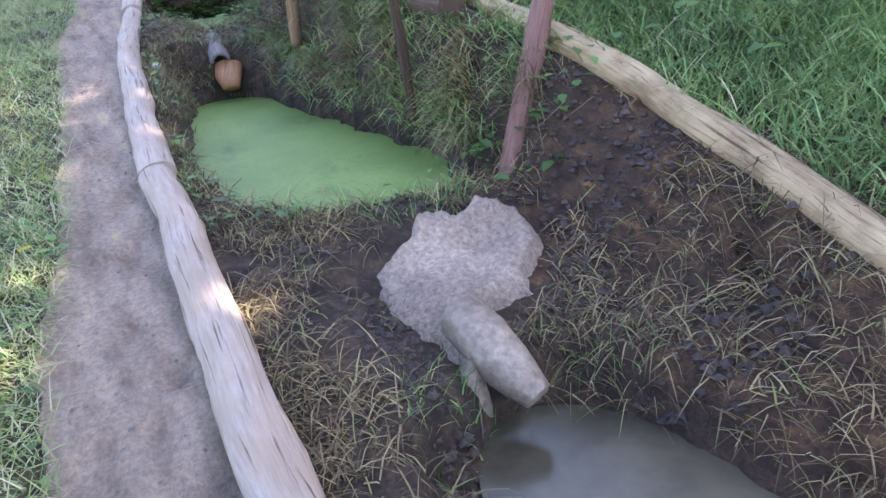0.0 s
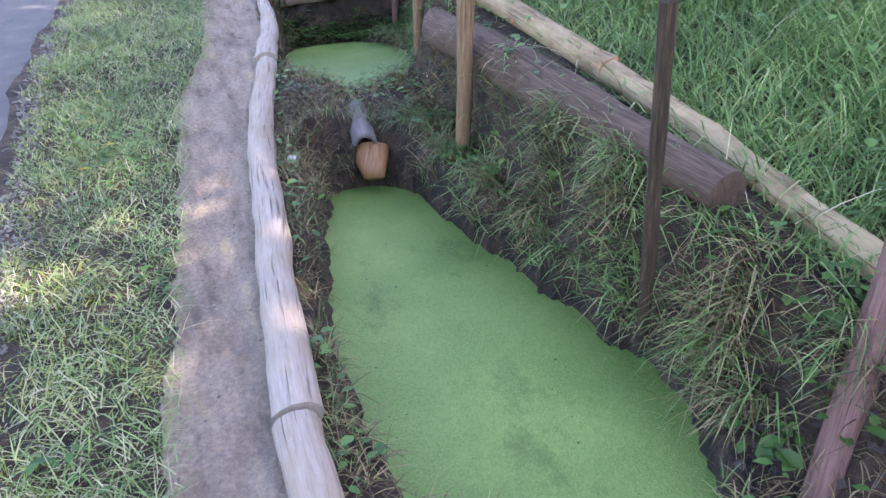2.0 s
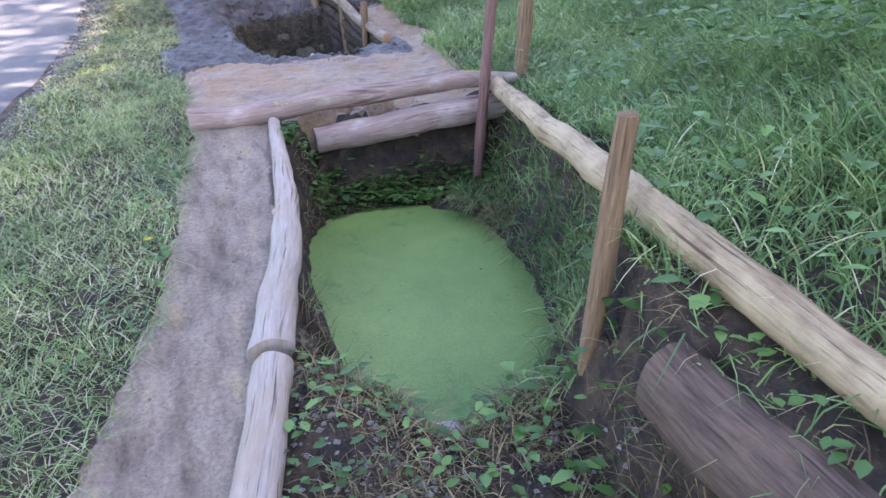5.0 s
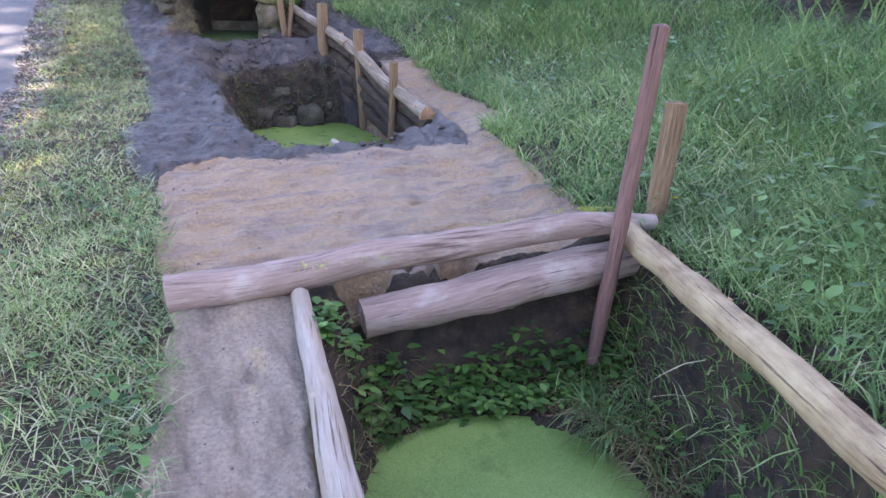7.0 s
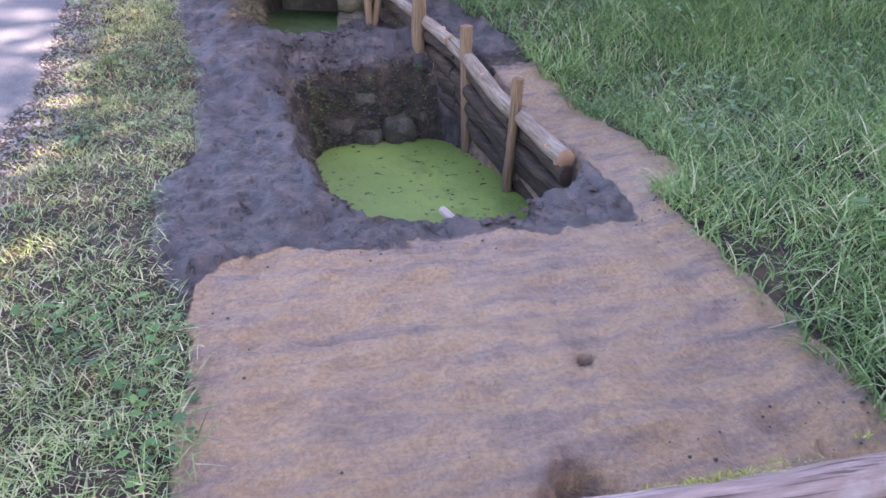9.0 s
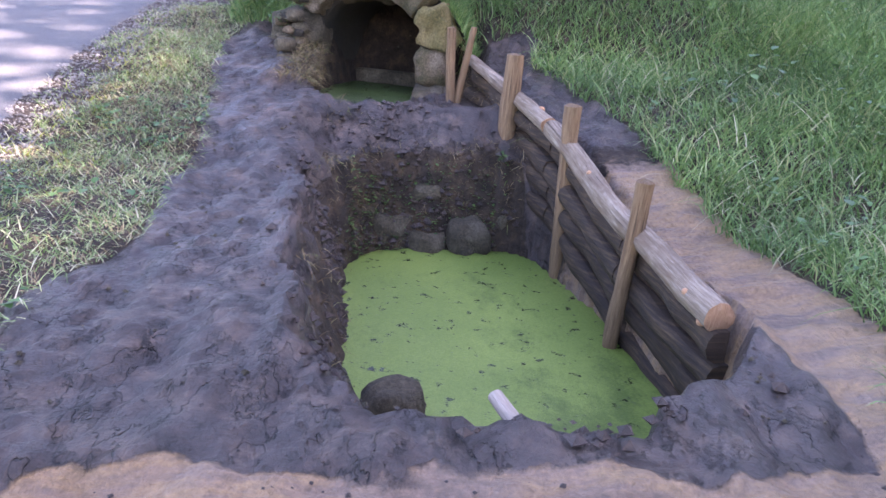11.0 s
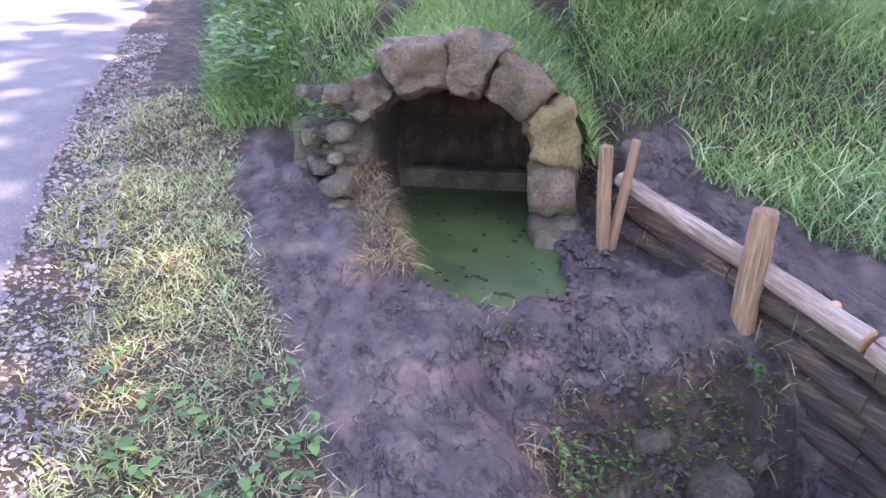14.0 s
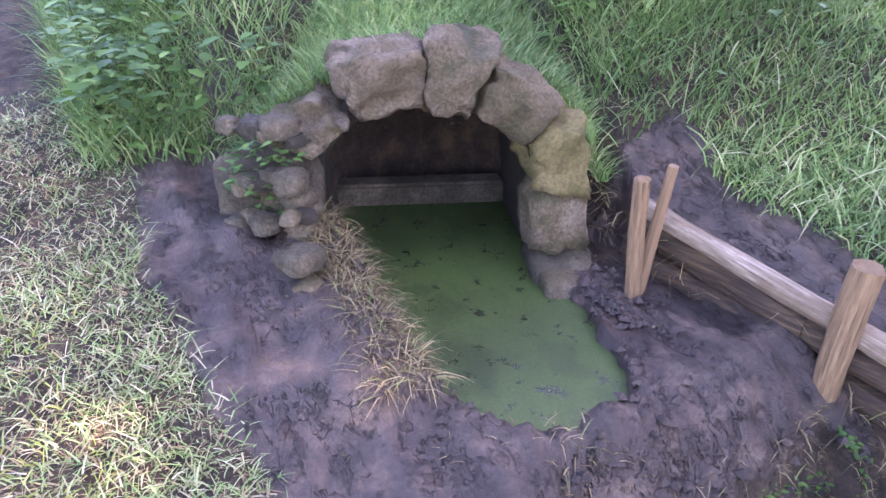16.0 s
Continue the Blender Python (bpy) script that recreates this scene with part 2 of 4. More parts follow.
STRAW = material("dry_straw", leaf_build([(0.0, (0.06, 0.042, 0.024)), (0.5, (0.16, 0.115, 0.065)), (0.85, (0.36, 0.28, 0.16)), (1.0, (0.12, 0.19, 0.05))], 0.2, 0.7))
DRYGRASS = material("dry_tan_grass", leaf_build([(0.0, (0.17, 0.12, 0.075)), (0.5, (0.3, 0.225, 0.14)), (1.0, (0.44, 0.36, 0.22))], 0.2, 0.7))
LEAF = material("weed_leaf", leaf_build([(0.0, (0.03, 0.085, 0.02)), (0.6, (0.07, 0.17, 0.04)), (1.0, (0.13, 0.25, 0.06))], 0.25))
CANOPY = material("tree_leaf", leaf_build([(0.0, (0.03, 0.07, 0.015)), (1.0, (0.08, 0.15, 0.03))], 0.3))
BARKTREE = material("tree_bark", wood_build([(0.25, (0.05, 0.04, 0.03)), (0.75, (0.16, 0.13, 0.1))]))
YELLOW = material("yellow_petal", leaf_build([(0.0, (0.7, 0.5, 0.02)), (1.0, (0.8, 0.62, 0.03))], 0.2))
DUCKWEED = material("duckweed", weed_build((0.105, 0.19, 0.04), (0.18, 0.275, 0.07), 0.37))
DUCKWEED_YELLOW = material("yellow_duckweed", weed_build((0.125, 0.19, 0.033), (0.19, 0.26, 0.052), 0.425))
# thin duckweed with the shade under the arch put into its colour
DUCKWEED_SHADED = material("shaded_thin_duckweed", weed_build((0.03, 0.055, 0.013), (0.066, 0.105, 0.025), 0.44))


def murky_build(t, p):
    n = noise_node(t, 3, 5)
    t.links.new(ramp(t, n.outputs[0], [(0.35, (0.05, 0.045, 0.03)), (0.65, (0.11, 0.095, 0.065))]).outputs[0], p.inputs["Base Color"])
    p.inputs["Roughness"].default_value = 0.16


MURKY = material("murky_water", murky_build)


# ---- plan ----
GY = np.array([-40, -3, 0, 1.86, 4.3, 6.2, 7.85, 8.7, 10, 12, 13.4, 15, 20, 60.0])
GZ = np.array([-3.5, -0.55, -0.2, 0.03, 0.28, 0.55, 0.71, 0.85, 0.97, 1.12, 1.42, 1.7, 2.3, 6.0])
BY = np.array([-40, -0.6, 1.6, 2.3, 3.5, 5.3, 7.3, 8.2, 10, 10.7, 11.4, 12.3, 13.5, 15, 20, 60.0])
BZ = np.array([-3.5, -0.02, 0.39, 0.53, 0.74, 1.0, 0.88, 0.84, 1.0, 0.96, 1.0, 1.27, 1.5, 1.95, 2.6, 6.5])
BX = np.array([1.7, 1.62, 1.78, 1.6, 1.56, 1.66, 2.25, 2.42, 2.5, 2.5, 2.42, 2.27, 1.97, 2.0, 2.1, 2.1])
BW = np.array([0.5, 0.45, 0.36, 0.14, 0.1, 0.12, 0.16, 0.16, 0.16, 0.1, 0.07, 0.07, 0.07, 0.1, 0.16, 0.16])
ROADY = np.array([-40, 4, 6, 7.7, 10.2, 12.6, 15, 17, 60.0])
ROADX = np.array([-0.7, -0.66, -0.74, -0.66, -0.42, -0.42, -0.46, -0.4, 1.0])
PATHY = np.array([-40, 1.2, 2.0, 3.7, 5.3, 6.2, 8.2, 9.3, 9.9, 10.6, 11.0, 12.2, 13.4, 14.0, 14.9, 60.0])
PATHX = np.array([-0.45, -0.33, -0.2, -0.05, 0.05, 0.29, 0.46, 0.44, 0.3, 0.24, 0.4, 0.36, 0.2, 0.12, 0.25, 0.25])
LOGY = np.array([-2, 0.6, 2.3, 4.25, 4.9, 5.7, 6.2, 6.85, 8.2])
LOGX = np.array([0.05, 0.13, 0.215, 0.41, 0.5, 0.67, 0.77, 0.89, 0.98])

POOLS = {
    "0": (-0.35, [(0.55, -0.7), (0.56, 0.3), (0.66, 0.6), (0.8, 0.7), (0.98, 0.65), (1.12, 0.4), (1.17, 0.1), (1.12, -0.7)]),
    "1": (-0.075, [(0.44, 2.2), (0.45, 2.7), (0.48, 3.16), (0.59, 3.7), (0.69, 4.18), (0.84, 4.66), (1.1, 4.64), (1.27, 4.4), (1.3, 3.75), (1.43, 2.9), (1.5, 2.2), (1.34, 1.78), (1.06, 1.64), (0.7, 1.87), (0.5, 2.02)]),
    "2": (0.2, [(0.93, 6.1), (0.98, 6.8), (1.04, 7.5), (1.25, 7.92), (1.74, 7.95), (2.15, 7.6), (2.12, 7.0), (2.03, 6.35), (1.86, 5.9), (1.5, 5.52), (1.18, 5.52)]),
    "3": (0.55, [(1.06, 12.05), (1.18, 12.36), (1.43, 12.46), (1.8, 12.46), (2.15, 12.5), (2.27, 11.9), (2.36, 11.2), (2.4, 10.5), (2.1, 10.2), (1.5, 10.15), (1.2, 10.35), (1.12, 11.0), (1.14, 11.5)]),
    "4": (1.25, [(0.78, 13.45), (0.84, 14.0), (0.9, 14.25), (1.2, 14.95), (1.95, 14.6), (1.64, 13.9), (1.5, 13.3), (1.38, 12.97), (1.18, 12.92), (1.0, 12.94), (0.82, 13.15)]),
}


HOLLOW = [(1.3, 7.85), (1.3, 8.1), (1.8, 8.13), (2.42, 8.1), (2.42, 7.8), (2.3, 7.1), (2.1, 7.1), (2.1, 7.7)]


def rounded(poly):
    for _ in range(2):
        poly = [q for (ax, ay), (bx, by) in zip(poly, poly[1:] + poly[:1]) for q in ((ax * 0.75 + bx * 0.25, ay * 0.75 + by * 0.25), (ax * 0.25 + bx * 0.75, ay * 0.25 + by * 0.75))]
    return poly


POOLS = {k: (level, rounded(poly)) for k, (level, poly) in POOLS.items()}
GRIDS = {}


def value_noise(x, y, scale, seed):
    if seed not in GRIDS:
        GRIDS[seed] = np.random.RandomState(seed).rand(256, 256)
    grid = GRIDS[seed]
    u, v = x * scale, y * scale
    i, j = np.floor(u).astype(int), np.floor(v).astype(int)
    a, b = u - i, v - j
    a, b = a * a * (3 - 2 * a), b * b * (3 - 2 * b)
    g = lambda p, q: grid[p % 256, q % 256]
    return (g(i, j) * (1 - a) + g(i + 1, j) * a) * (1 - b) + (g(i, j + 1) * (1 - a) + g(i + 1, j + 1) * a) * b - 0.5


def rough_noise(x, y, scale, seed, octaves=4):
    return sum(value_noise(x + 7.3 * k, y - 3.1 * k, scale * 2.1 ** k, seed + k) * 0.55 ** k for k in range(octaves))


def outside(poly, x, y):
    """Signed distance to a closed outline: minus inside."""
    best = np.full(x.shape, 1e9)
    inside = np.zeros(x.shape, bool)
    for (ax, ay), (bx, by) in zip(poly, poly[1:] + poly[:1]):
        dx, dy = bx - ax, by - ay
        k = np.clip(((x - ax) * dx + (y - ay) * dy) / (dx * dx + dy * dy), 0, 1)
        best = np.minimum(best, np.hypot(x - ax - k * dx, y - ay - k * dy))
        crosses = ((ay > y) != (by > y)) & (x < dx * (y - ay) / ((by - ay) or 1e-9) + ax)
        inside ^= crosses
    return np.where(inside, -best, best)


def smooth(a, b, v):
    k = np.clip((v - a) / (b - a), 0, 1)
    return k * k * (3 - 2 * k)


def height(x, y):
    """The ground's height: lane and path, steep right-hand bank, dug pools."""
    x, y = np.asarray(x, float), np.asarray(y, float)
    base = np.interp(y, GY, GZ)
    bank, edge = np.interp(y, BY, BZ), np.interp(y, BY, BX)
    base = base - 0.1 * smooth(0.45, 0.75, x) * smooth(0.3, 0.8, y) * smooth(1.6, 1.2, y)
    base = base - 0.05 * smooth(0.8, 1.0, x) * smooth(4.4, 4.7, y) * smooth(6.1, 5.8, y)
    base = base - 0.17 * smooth(0.75, 1.05, x) * smooth(11.8, 12.2, y) * smooth(12.92, 12.6, y)
    base = base - (np.interp(y, GY, GZ) - 1.29) * smooth(1.3, 1.55, x) * smooth(12.85, 13.05, y) * smooth(14.3, 14.0, y)
    rise = smooth(edge - np.interp(y, BY, BW), edge + 0.02, x + 0.08 * rough_noise(x, y, 2.5, 11))
    z = base + (bank + 0.12 * np.maximum(x - edge, 0) - base) * rise
    hill = smooth(14.0, 14.9, y + 0.42 * (x - 1.2)) * smooth(0.25, 0.8, x)
    z = z + hill * (0.42 + 0.12 * np.clip(y - 14, 0, 6)) * smooth(5.5, 2.2, x)
    z = z - 0.10 * smooth(-0.6, -4.0, x)
    lively = smooth(-0.75, -0.45, x)
    z = z + lively * (0.03 * rough_noise(x, y, 3.0, 3) + 0.015 * rough_noise(x, y, 14.0, 5))
    for key, (level, poly) in POOLS.items():
        d = outside(poly, x, y) + 0.05 * rough_noise(x, y, 5.0, 21, 3)
        steep = {"0": 1.6, "1": np.where(x > 1.25, 6.0, 2.8), "2": np.where(((y > 7.85) & (x > 1.12)) | ((y < 6.1) & (x < 1.7)), 1.35, 2.8), "3": np.where(x > 1.95, 5.5, 2.6), "4": 5.0}.get(key, 2.8) + 1.2 * rough_noise(x, y, 4.0, 31)
        wall = level - 0.09 + np.where(d > 0, (d + 0.03) * steep, d * 0.6) + 0.05 * rough_noise(x, y, 9.0, 41, 3) * (d > -0.02)
        z = np.minimum(z, np.maximum(wall, level - 0.4))
    hollow = outside(HOLLOW, x, y) + 0.04 * rough_noise(x, y, 6.0, 23, 3)
    z = np.minimum(z, np.maximum(0.3 + np.where(hollow > 0, hollow * 3.5, hollow * 0.8), 0.2))
    return z


def at(x, y):
    return float(height(np.array([x]), np.array([y]))[0])


# ---- building helpers ----
def mesh_object(name, verts, faces, mat, parent=None, label="", smooth_shade=True, uv=None):
    me = bpy.data.meshes.new(name)
    me.from_pydata([tuple(v) for v in verts], [], [tuple(f) for f in faces])
    if uv is not None:
        layer = me.uv_layers.new(name="UVMap")
        loops = np.empty(len(me.loops), np.int32)
        me.loops.foreach_get("vertex_index", loops)
        layer.data.foreach_set("uv", np.asarray(uv, np.float32)[loops].ravel())
    me.materials.append(mat)
    if smooth_shade:
        me.polygons.foreach_set("use_smooth", np.ones(len(me.polygons), bool))
    me.update()
    ob = new(name, me)
    if parent:
        ob.parent = parent
    if label:
        tagged(ob, label)
    return ob


def part(name, bm, mat, parent, label=""):
    me = bpy.data.meshes.new(name)
    bm.to_mesh(me)
    bm.free()
    me.materials.append(mat)
    ob = new(name, me)
    ob.parent = parent
    if label:
        tagged(ob, label)
    return ob


def thing(name, label, category, place=(0, 0, 0), group="", kind=""):
    ob = new(name)
    ob.location = place
    ob.empty_display_size = 0.1
    return tagged(ob, label, category, group, kind)


def array_mesh(name, verts, tris, mat):
    """A large joined mesh of triangles from arrays."""
    me = bpy.data.meshes.new(name)
    n, f = len(verts), len(tris)
    me.vertices.add(n)
    me.vertices.foreach_set("co", np.asarray(verts, np.float32).ravel())
    me.loops.add(f * 3)
    me.loops.foreach_set("vertex_index", np.asarray(tris, np.int32).ravel())
    me.polygons.add(f)
    me.polygons.foreach_set("loop_start", np.arange(0, f * 3, 3, dtype=np.int32))
    me.polygons.foreach_set("use_smooth", np.ones(f, bool))
    me.materials.append(mat)
    me.update()
    me.validate()
    return new(name, me)


def tube(points, radii, seed, sides=18, lump=0.12, flat=1.0):
    """A round, uneven log along points: verts, faces, uv and its two end rings."""
    pts = [Vector(p) for p in points]
    lengths = [0.0]
    for a, b in zip(pts, pts[1:]):
        lengths.append(lengths[-1] + (b - a).length)
    count = max(4, int(lengths[-1] / 0.05))
    verts, faces, uv = [], [], []
    off = Vector((seed * 3.7, seed * 1.3, 0))
    for i in range(count + 1):
        s = lengths[-1] * i / count
        k = max(j for j in range(len(pts) - 1) if lengths[j] <= s + 1e-6)
        f = (s - lengths[k]) / max(lengths[k + 1] - lengths[k], 1e-6)
        c = pts[k].lerp(pts[k + 1], f)
        a = pts[max(k - 1, 0)] if f < 0.5 else pts[k]
        d = ((pts[min(k + 2, len(pts) - 1)] if f >= 0.5 else pts[k + 1]) - a).normalized()
        r = radii[k] * (1 - f) + radii[k + 1] * f
        side = d.cross(Vector((0, 0, 1)))
        if side.length < 0.25:
            side = d.cross(Vector((1, 0, 0)))
        side.normalize()
        up = side.cross(d)
        wob = noise.noise_vector(off + Vector((s * 1.7, 0, 0))) * r * 0.22
        for j in range(sides):
            w = 2 * math.pi * j / sides
            q = 1 + lump * noise.noise(off + Vector((s * 4, math.cos(w) * 1.3, math.sin(w) * 1.3))) * 2 + 0.5 * lump * noise.noise(off + Vector((s * 16, math.cos(w) * 4, math.sin(w) * 4)))
            verts.append(c + wob + (side * math.cos(w) + up * math.sin(w) * flat) * r * q)
            uv.append((abs(2 * j / sides - 1) * r * 3, s))
    for i in range(count):
        for j in range(sides):
            a, b = i * sides + j, i * sides + (j + 1) % sides
            faces.append((a, b, b + sides, a + sides))
    return verts, faces, uv, sides, count


def log(name, points, radii, mat, label, category, seed, end_mat=ENDWOOD, lump=0.1, group="", sides=18, flat=1.0, knots=0):
    ob = thing(name, label, category, points[0], group)
    base = Vector(points[0])
    verts, faces, uv, n, count = tube(points, radii, seed, sides, lump, flat)
    local = [v - base for v in verts]
    mesh_object("trunk" if "log" in name or "rail" in name else "shaft", local, faces, mat, ob, uv=uv)
    for which, ring in (("near", range(n)), ("far", range(count * n, count * n + n))):
        idx = [local[i] for i in ring]
        mid = sum(idx, Vector()) / n
        bulge = (mid - (sum(local[n:2 * n], Vector()) / n if which == "near" else sum(local[(count - 1) * n:count * n], Vector()) / n)).normalized() * 0.006
        cv = [v * 1.0 for v in idx] + [(mid + (v - mid) * 0.6) + bulge * (1 + noise.noise(v * 40)) for v in idx] + [mid + bulge]
        cf = []
        for j in range(n):
            k = (j + 1) % n
            cf += [(j, k, n + k, n + j), (n + j, n + k, 2 * n)]
        mesh_object("cut_end", cv, cf, end_mat, ob, "pale sawn end grain", False, [(v.x * 9, v.y * 3 + v.z * 3) for v in cv])
    rs = random.Random(seed)
    for _ in range(knots):
        i = rs.randrange(n, count * n)
        c = local[i]
        axis_mid = sum(local[(i // n) * n:(i // n) * n + n], Vector()) / n
        d = (c - axis_mid).normalized()
        r = rs.uniform(0.012, 0.022)
        bm = bmesh.new()
        bmesh.ops.create_icosphere(bm, subdivisions=2, radius=r, matrix=Matrix.Translation(c - d * r * 0.3))
        part("knot", bm, end_mat, ob, "small sawn knot")
    return ob


def boulder(name, place, size, mat, label, category, seed, parent=None, turn=0.0, blocky=0.5, group=""):
    bm = bmesh.new()
    bmesh.ops.create_icosphere(bm, subdivisions=3, radius=1.0)
    for v in bm.verts:
        d = v.co.normalized()
        m = max(abs(d.x), abs(d.y), abs(d.z))
        d = d * ((1 - blocky) + blocky / m)
        d *= 1 + 0.22 * noise.noise(d * 1.4 + Vector((seed * 5.1, 0, 0))) + 0.13 * noise.noise(d * 4 + Vector((0, seed * 2.3, 0))) + 0.07 * noise.noise(d * 10 + Vector((0, 0, seed * 1.7)))
        v.co = Vector((d.x * size[0], d.y * size[1], d.z * size[2]))
    bmesh.ops.rotate(bm, verts=bm.verts, cent=(0, 0, 0), matrix=Matrix.Rotation(radians(turn), 3, "Z"))
    for f in bm.faces:
        f.smooth = True
    me = bpy.data.meshes.new(name)
    bm.to_mesh(me)
    bm.free()
    me.materials.append(mat)
    ob = new(name, me)
    ob.location = place
    if parent:
        ob.parent = parent
        if label:
            tagged(ob, label)
    else:
        tagged(ob, label, category, group)
    return ob


# ---- ground, road, water ----
def axis(lo, hi, step, far):
    inner = np.arange(lo, hi + 1e-6, step)
    out, d, right, left = step, step, [], []
    a, b = hi, lo
    while a < far or b > -far:
        d *= 1.22
        a, b = a + d, b - d
        right.append(a)
        left.append(b)
    return np.concatenate([left[::-1], inner, right])


gx, gy = axis(-0.8, 3.4, 0.028, 400), axis(-0.6, 16.0, 0.036, 400)
X, Y = np.meshgrid(gx, gy, indexing="ij")
Z = height(X, Y)
left_edge, log_x = np.interp(Y, PATHY, PATHX), np.interp(Y, LOGY, LOGX)
jag = 0.05 * rough_noise(X, Y, 6.0, 61)
path_zone = smooth(-0.05, 0.03, X - left_edge + jag) * smooth(0.05, -0.03, X - log_x) * smooth(8.75, 8.5, Y)
mud_zone = smooth(-0.05, 0.03, X - left_edge + jag) * smooth(9.75, 9.95, Y + 0.25 * smooth(0.62, 0.4, X) + 0.12 * rough_noise(X, Y, 3.0, 71)) * np.maximum(smooth(15.05, 14.8, Y) * smooth(0.75, 0.65, X), smooth(13.65, 13.5, Y))
edge_x = np.interp(Y, BY, BX)
mud_zone *= smooth(edge_x - 0.02, edge_x - 0.12, X) * np.clip((Z - np.interp(Y, GY, GZ) + 0.22) / 0.1, 0, 1)
bank_mud = smooth(edge_x - 0.16, edge_x - 0.08, X) * smooth(edge_x + 0.42, edge_x + 0.34, X + jag) * smooth(9.85, 10.0, Y) * smooth(13.95, 13.75, Y)
clay_zone = smooth(0.38, 0.48, X + jag) * smooth(2.62, 2.5, X + jag) * smooth(8.3, 8.36, Y) * smooth(10.05, 9.85, Y + 0.1 * rough_noise(X, Y, 3.0, 71))
clay_zone = np.maximum(clay_zone, bank_mud * smooth(12.4, 11.6, Y))
mud_zone = np.maximum(mud_zone, bank_mud * smooth(11.8, 12.5, Y))
rust_zone = smooth(0.95, 1.25, X + 3 * jag) * smooth(1.7, 1.3, Y + 3 * jag) * smooth(2.0, 1.8, X)
soft = np.clip(mud_zone, 0, 1)
ridge = rough_noise(X, Y * 0.45, 9.0, 81, 2)
Z = Z + soft * (0.05 * ridge + 0.02 * np.abs(rough_noise(X, Y * 0.6, 30.0, 85, 2))) + clay_zone * 0.03 * rough_noise(X * 0.5, Y * 1.5, 9.0, 91, 3)
for hx, hy in ((-0.002, 1.865), (-0.05, 1.4), (0.02, 1.1), (0.369, 6.17), (0.712, 7.85), (0.6, 7.2), (-0.1, 2.3), (0.15, 4.9), (0.62, 6.6)):
    Z = Z - 0.045 * np.exp(-(((X - hx) / 0.035) ** 2 + ((Y - hy) / 0.04) ** 2))
treads = random.Random(77)
for _ in range(70):
    hy = treads.uniform(-0.3, 8.0)
    hx = treads.uniform(float(np.interp(hy, PATHY, PATHX)) + 0.06, float(np.interp(hy, LOGY, LOGX)) - 0.1)
    near = slice(max(np.searchsorted(gy, hy - 0.3), 0), np.searchsorted(gy, hy + 0.3))
    size, deep = treads.uniform(0.03, 0.06), treads.uniform(0.012, 0.03)
    Z[:, near] -= deep * np.exp(-(((X[:, near] - hx) / size) ** 2 + ((Y[:, near] - hy) / (size * 1.5)) ** 2))
nx, ny = len(gx), len(gy)
idx = np.arange(nx * ny).reshape(nx, ny)
a, b, c, d = idx[:-1, :-1].ravel(), idx[1:, :-1].ravel(), idx[1:, 1:].ravel(), idx[:-1, 1:].ravel()
ground = array_mesh("ground", np.stack([X.ravel(), Y.ravel(), Z.ravel()], 1), np.concatenate([np.stack([a, b, c], 1), np.stack([a, c, d], 1)]), GROUND)
tagged(ground, "sloping bare earth with a trodden path, dark wet mud and clay", "ground", kind="structure")
zone = ground.data.color_attributes.new("zone", "FLOAT_COLOR", "POINT")
zone.data.foreach_set("color", np.stack([path_zone.ravel(), mud_zone.ravel(), clay_zone.ravel(), rust_zone.ravel()], 1).astype(np.float32).ravel())

ry = np.concatenate([np.arange(-30, -2, 1.0), np.arange(-2, 20, 0.12), np.arange(20, 60, 1.0)])
rx = np.linspace(0, 1, 24)
RV, RF = [], []
edge_noise = 0.05 * rough_noise(ry, ry * 0 + 3.3, 3.0, 101)
for i, yy in enumerate(ry):
    e = float(np.interp(yy, ROADY, ROADX)) - 0.14 + float(edge_noise[i])
    xs = e - 3.0 * rx
    zs = height(xs, 0 * xs + yy) + 0.012
    zs[0] -= 0.03
    RV += [(float(p), float(yy), float(q)) for p, q in zip(xs, zs)]
for i in range(len(ry) - 1):
    for j in range(23):
        p = i * 24 + j
        RF.append((p, p + 24, p + 25, p + 1))
road = mesh_object("road", RV, RF, ASPHALT)
tagged(road, "narrow grey asphalt lane with a crumbling gravel edge", "road", kind="structure")

WATER = (("0", "muddy brown water in a small dug pool", MURKY), ("1", "still pool water covered with green duckweed", DUCKWEED), ("2", "still pool water under pale green duckweed", DUCKWEED),
         ("3", "pool water covered with yellow-green duckweed", DUCKWEED_YELLOW), ("4", "water with thin duckweed, coloured dark for the shade under an arch", DUCKWEED_SHADED))
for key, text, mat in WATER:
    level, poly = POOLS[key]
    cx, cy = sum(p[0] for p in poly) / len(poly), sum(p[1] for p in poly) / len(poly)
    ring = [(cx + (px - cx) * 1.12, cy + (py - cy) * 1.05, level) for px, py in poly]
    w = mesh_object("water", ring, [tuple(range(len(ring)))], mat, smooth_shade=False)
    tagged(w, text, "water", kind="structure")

# ---- logs and posts ----
lz = lambda y, up=0.04: float(np.interp(y, GY, GZ)) + up
lx = lambda y: float(np.interp(y, LOGY, LOGX))
LEFT = [(-1.6, 2.36, 0.082, 0.07, 3), (2.38, 5.72, 0.076, 0.07, 4), (5.76, 8.22, 0.082, 0.036, 5)]
for y0, y1, r0, r1, seed in LEFT:
    ys = [y0 + (y1 - y0) * k / 6 for k in range(7)]
    log("edge_log", [(lx(y), y, lz(y)) for y in ys], [r0 + (r1 - r0) * k / 6 for k in range(7)], PEELED,
        "weathered grey peeled log lying along the dirt path", "log", seed, PEELED, group="logs edging the path", flat=0.8, knots=3)
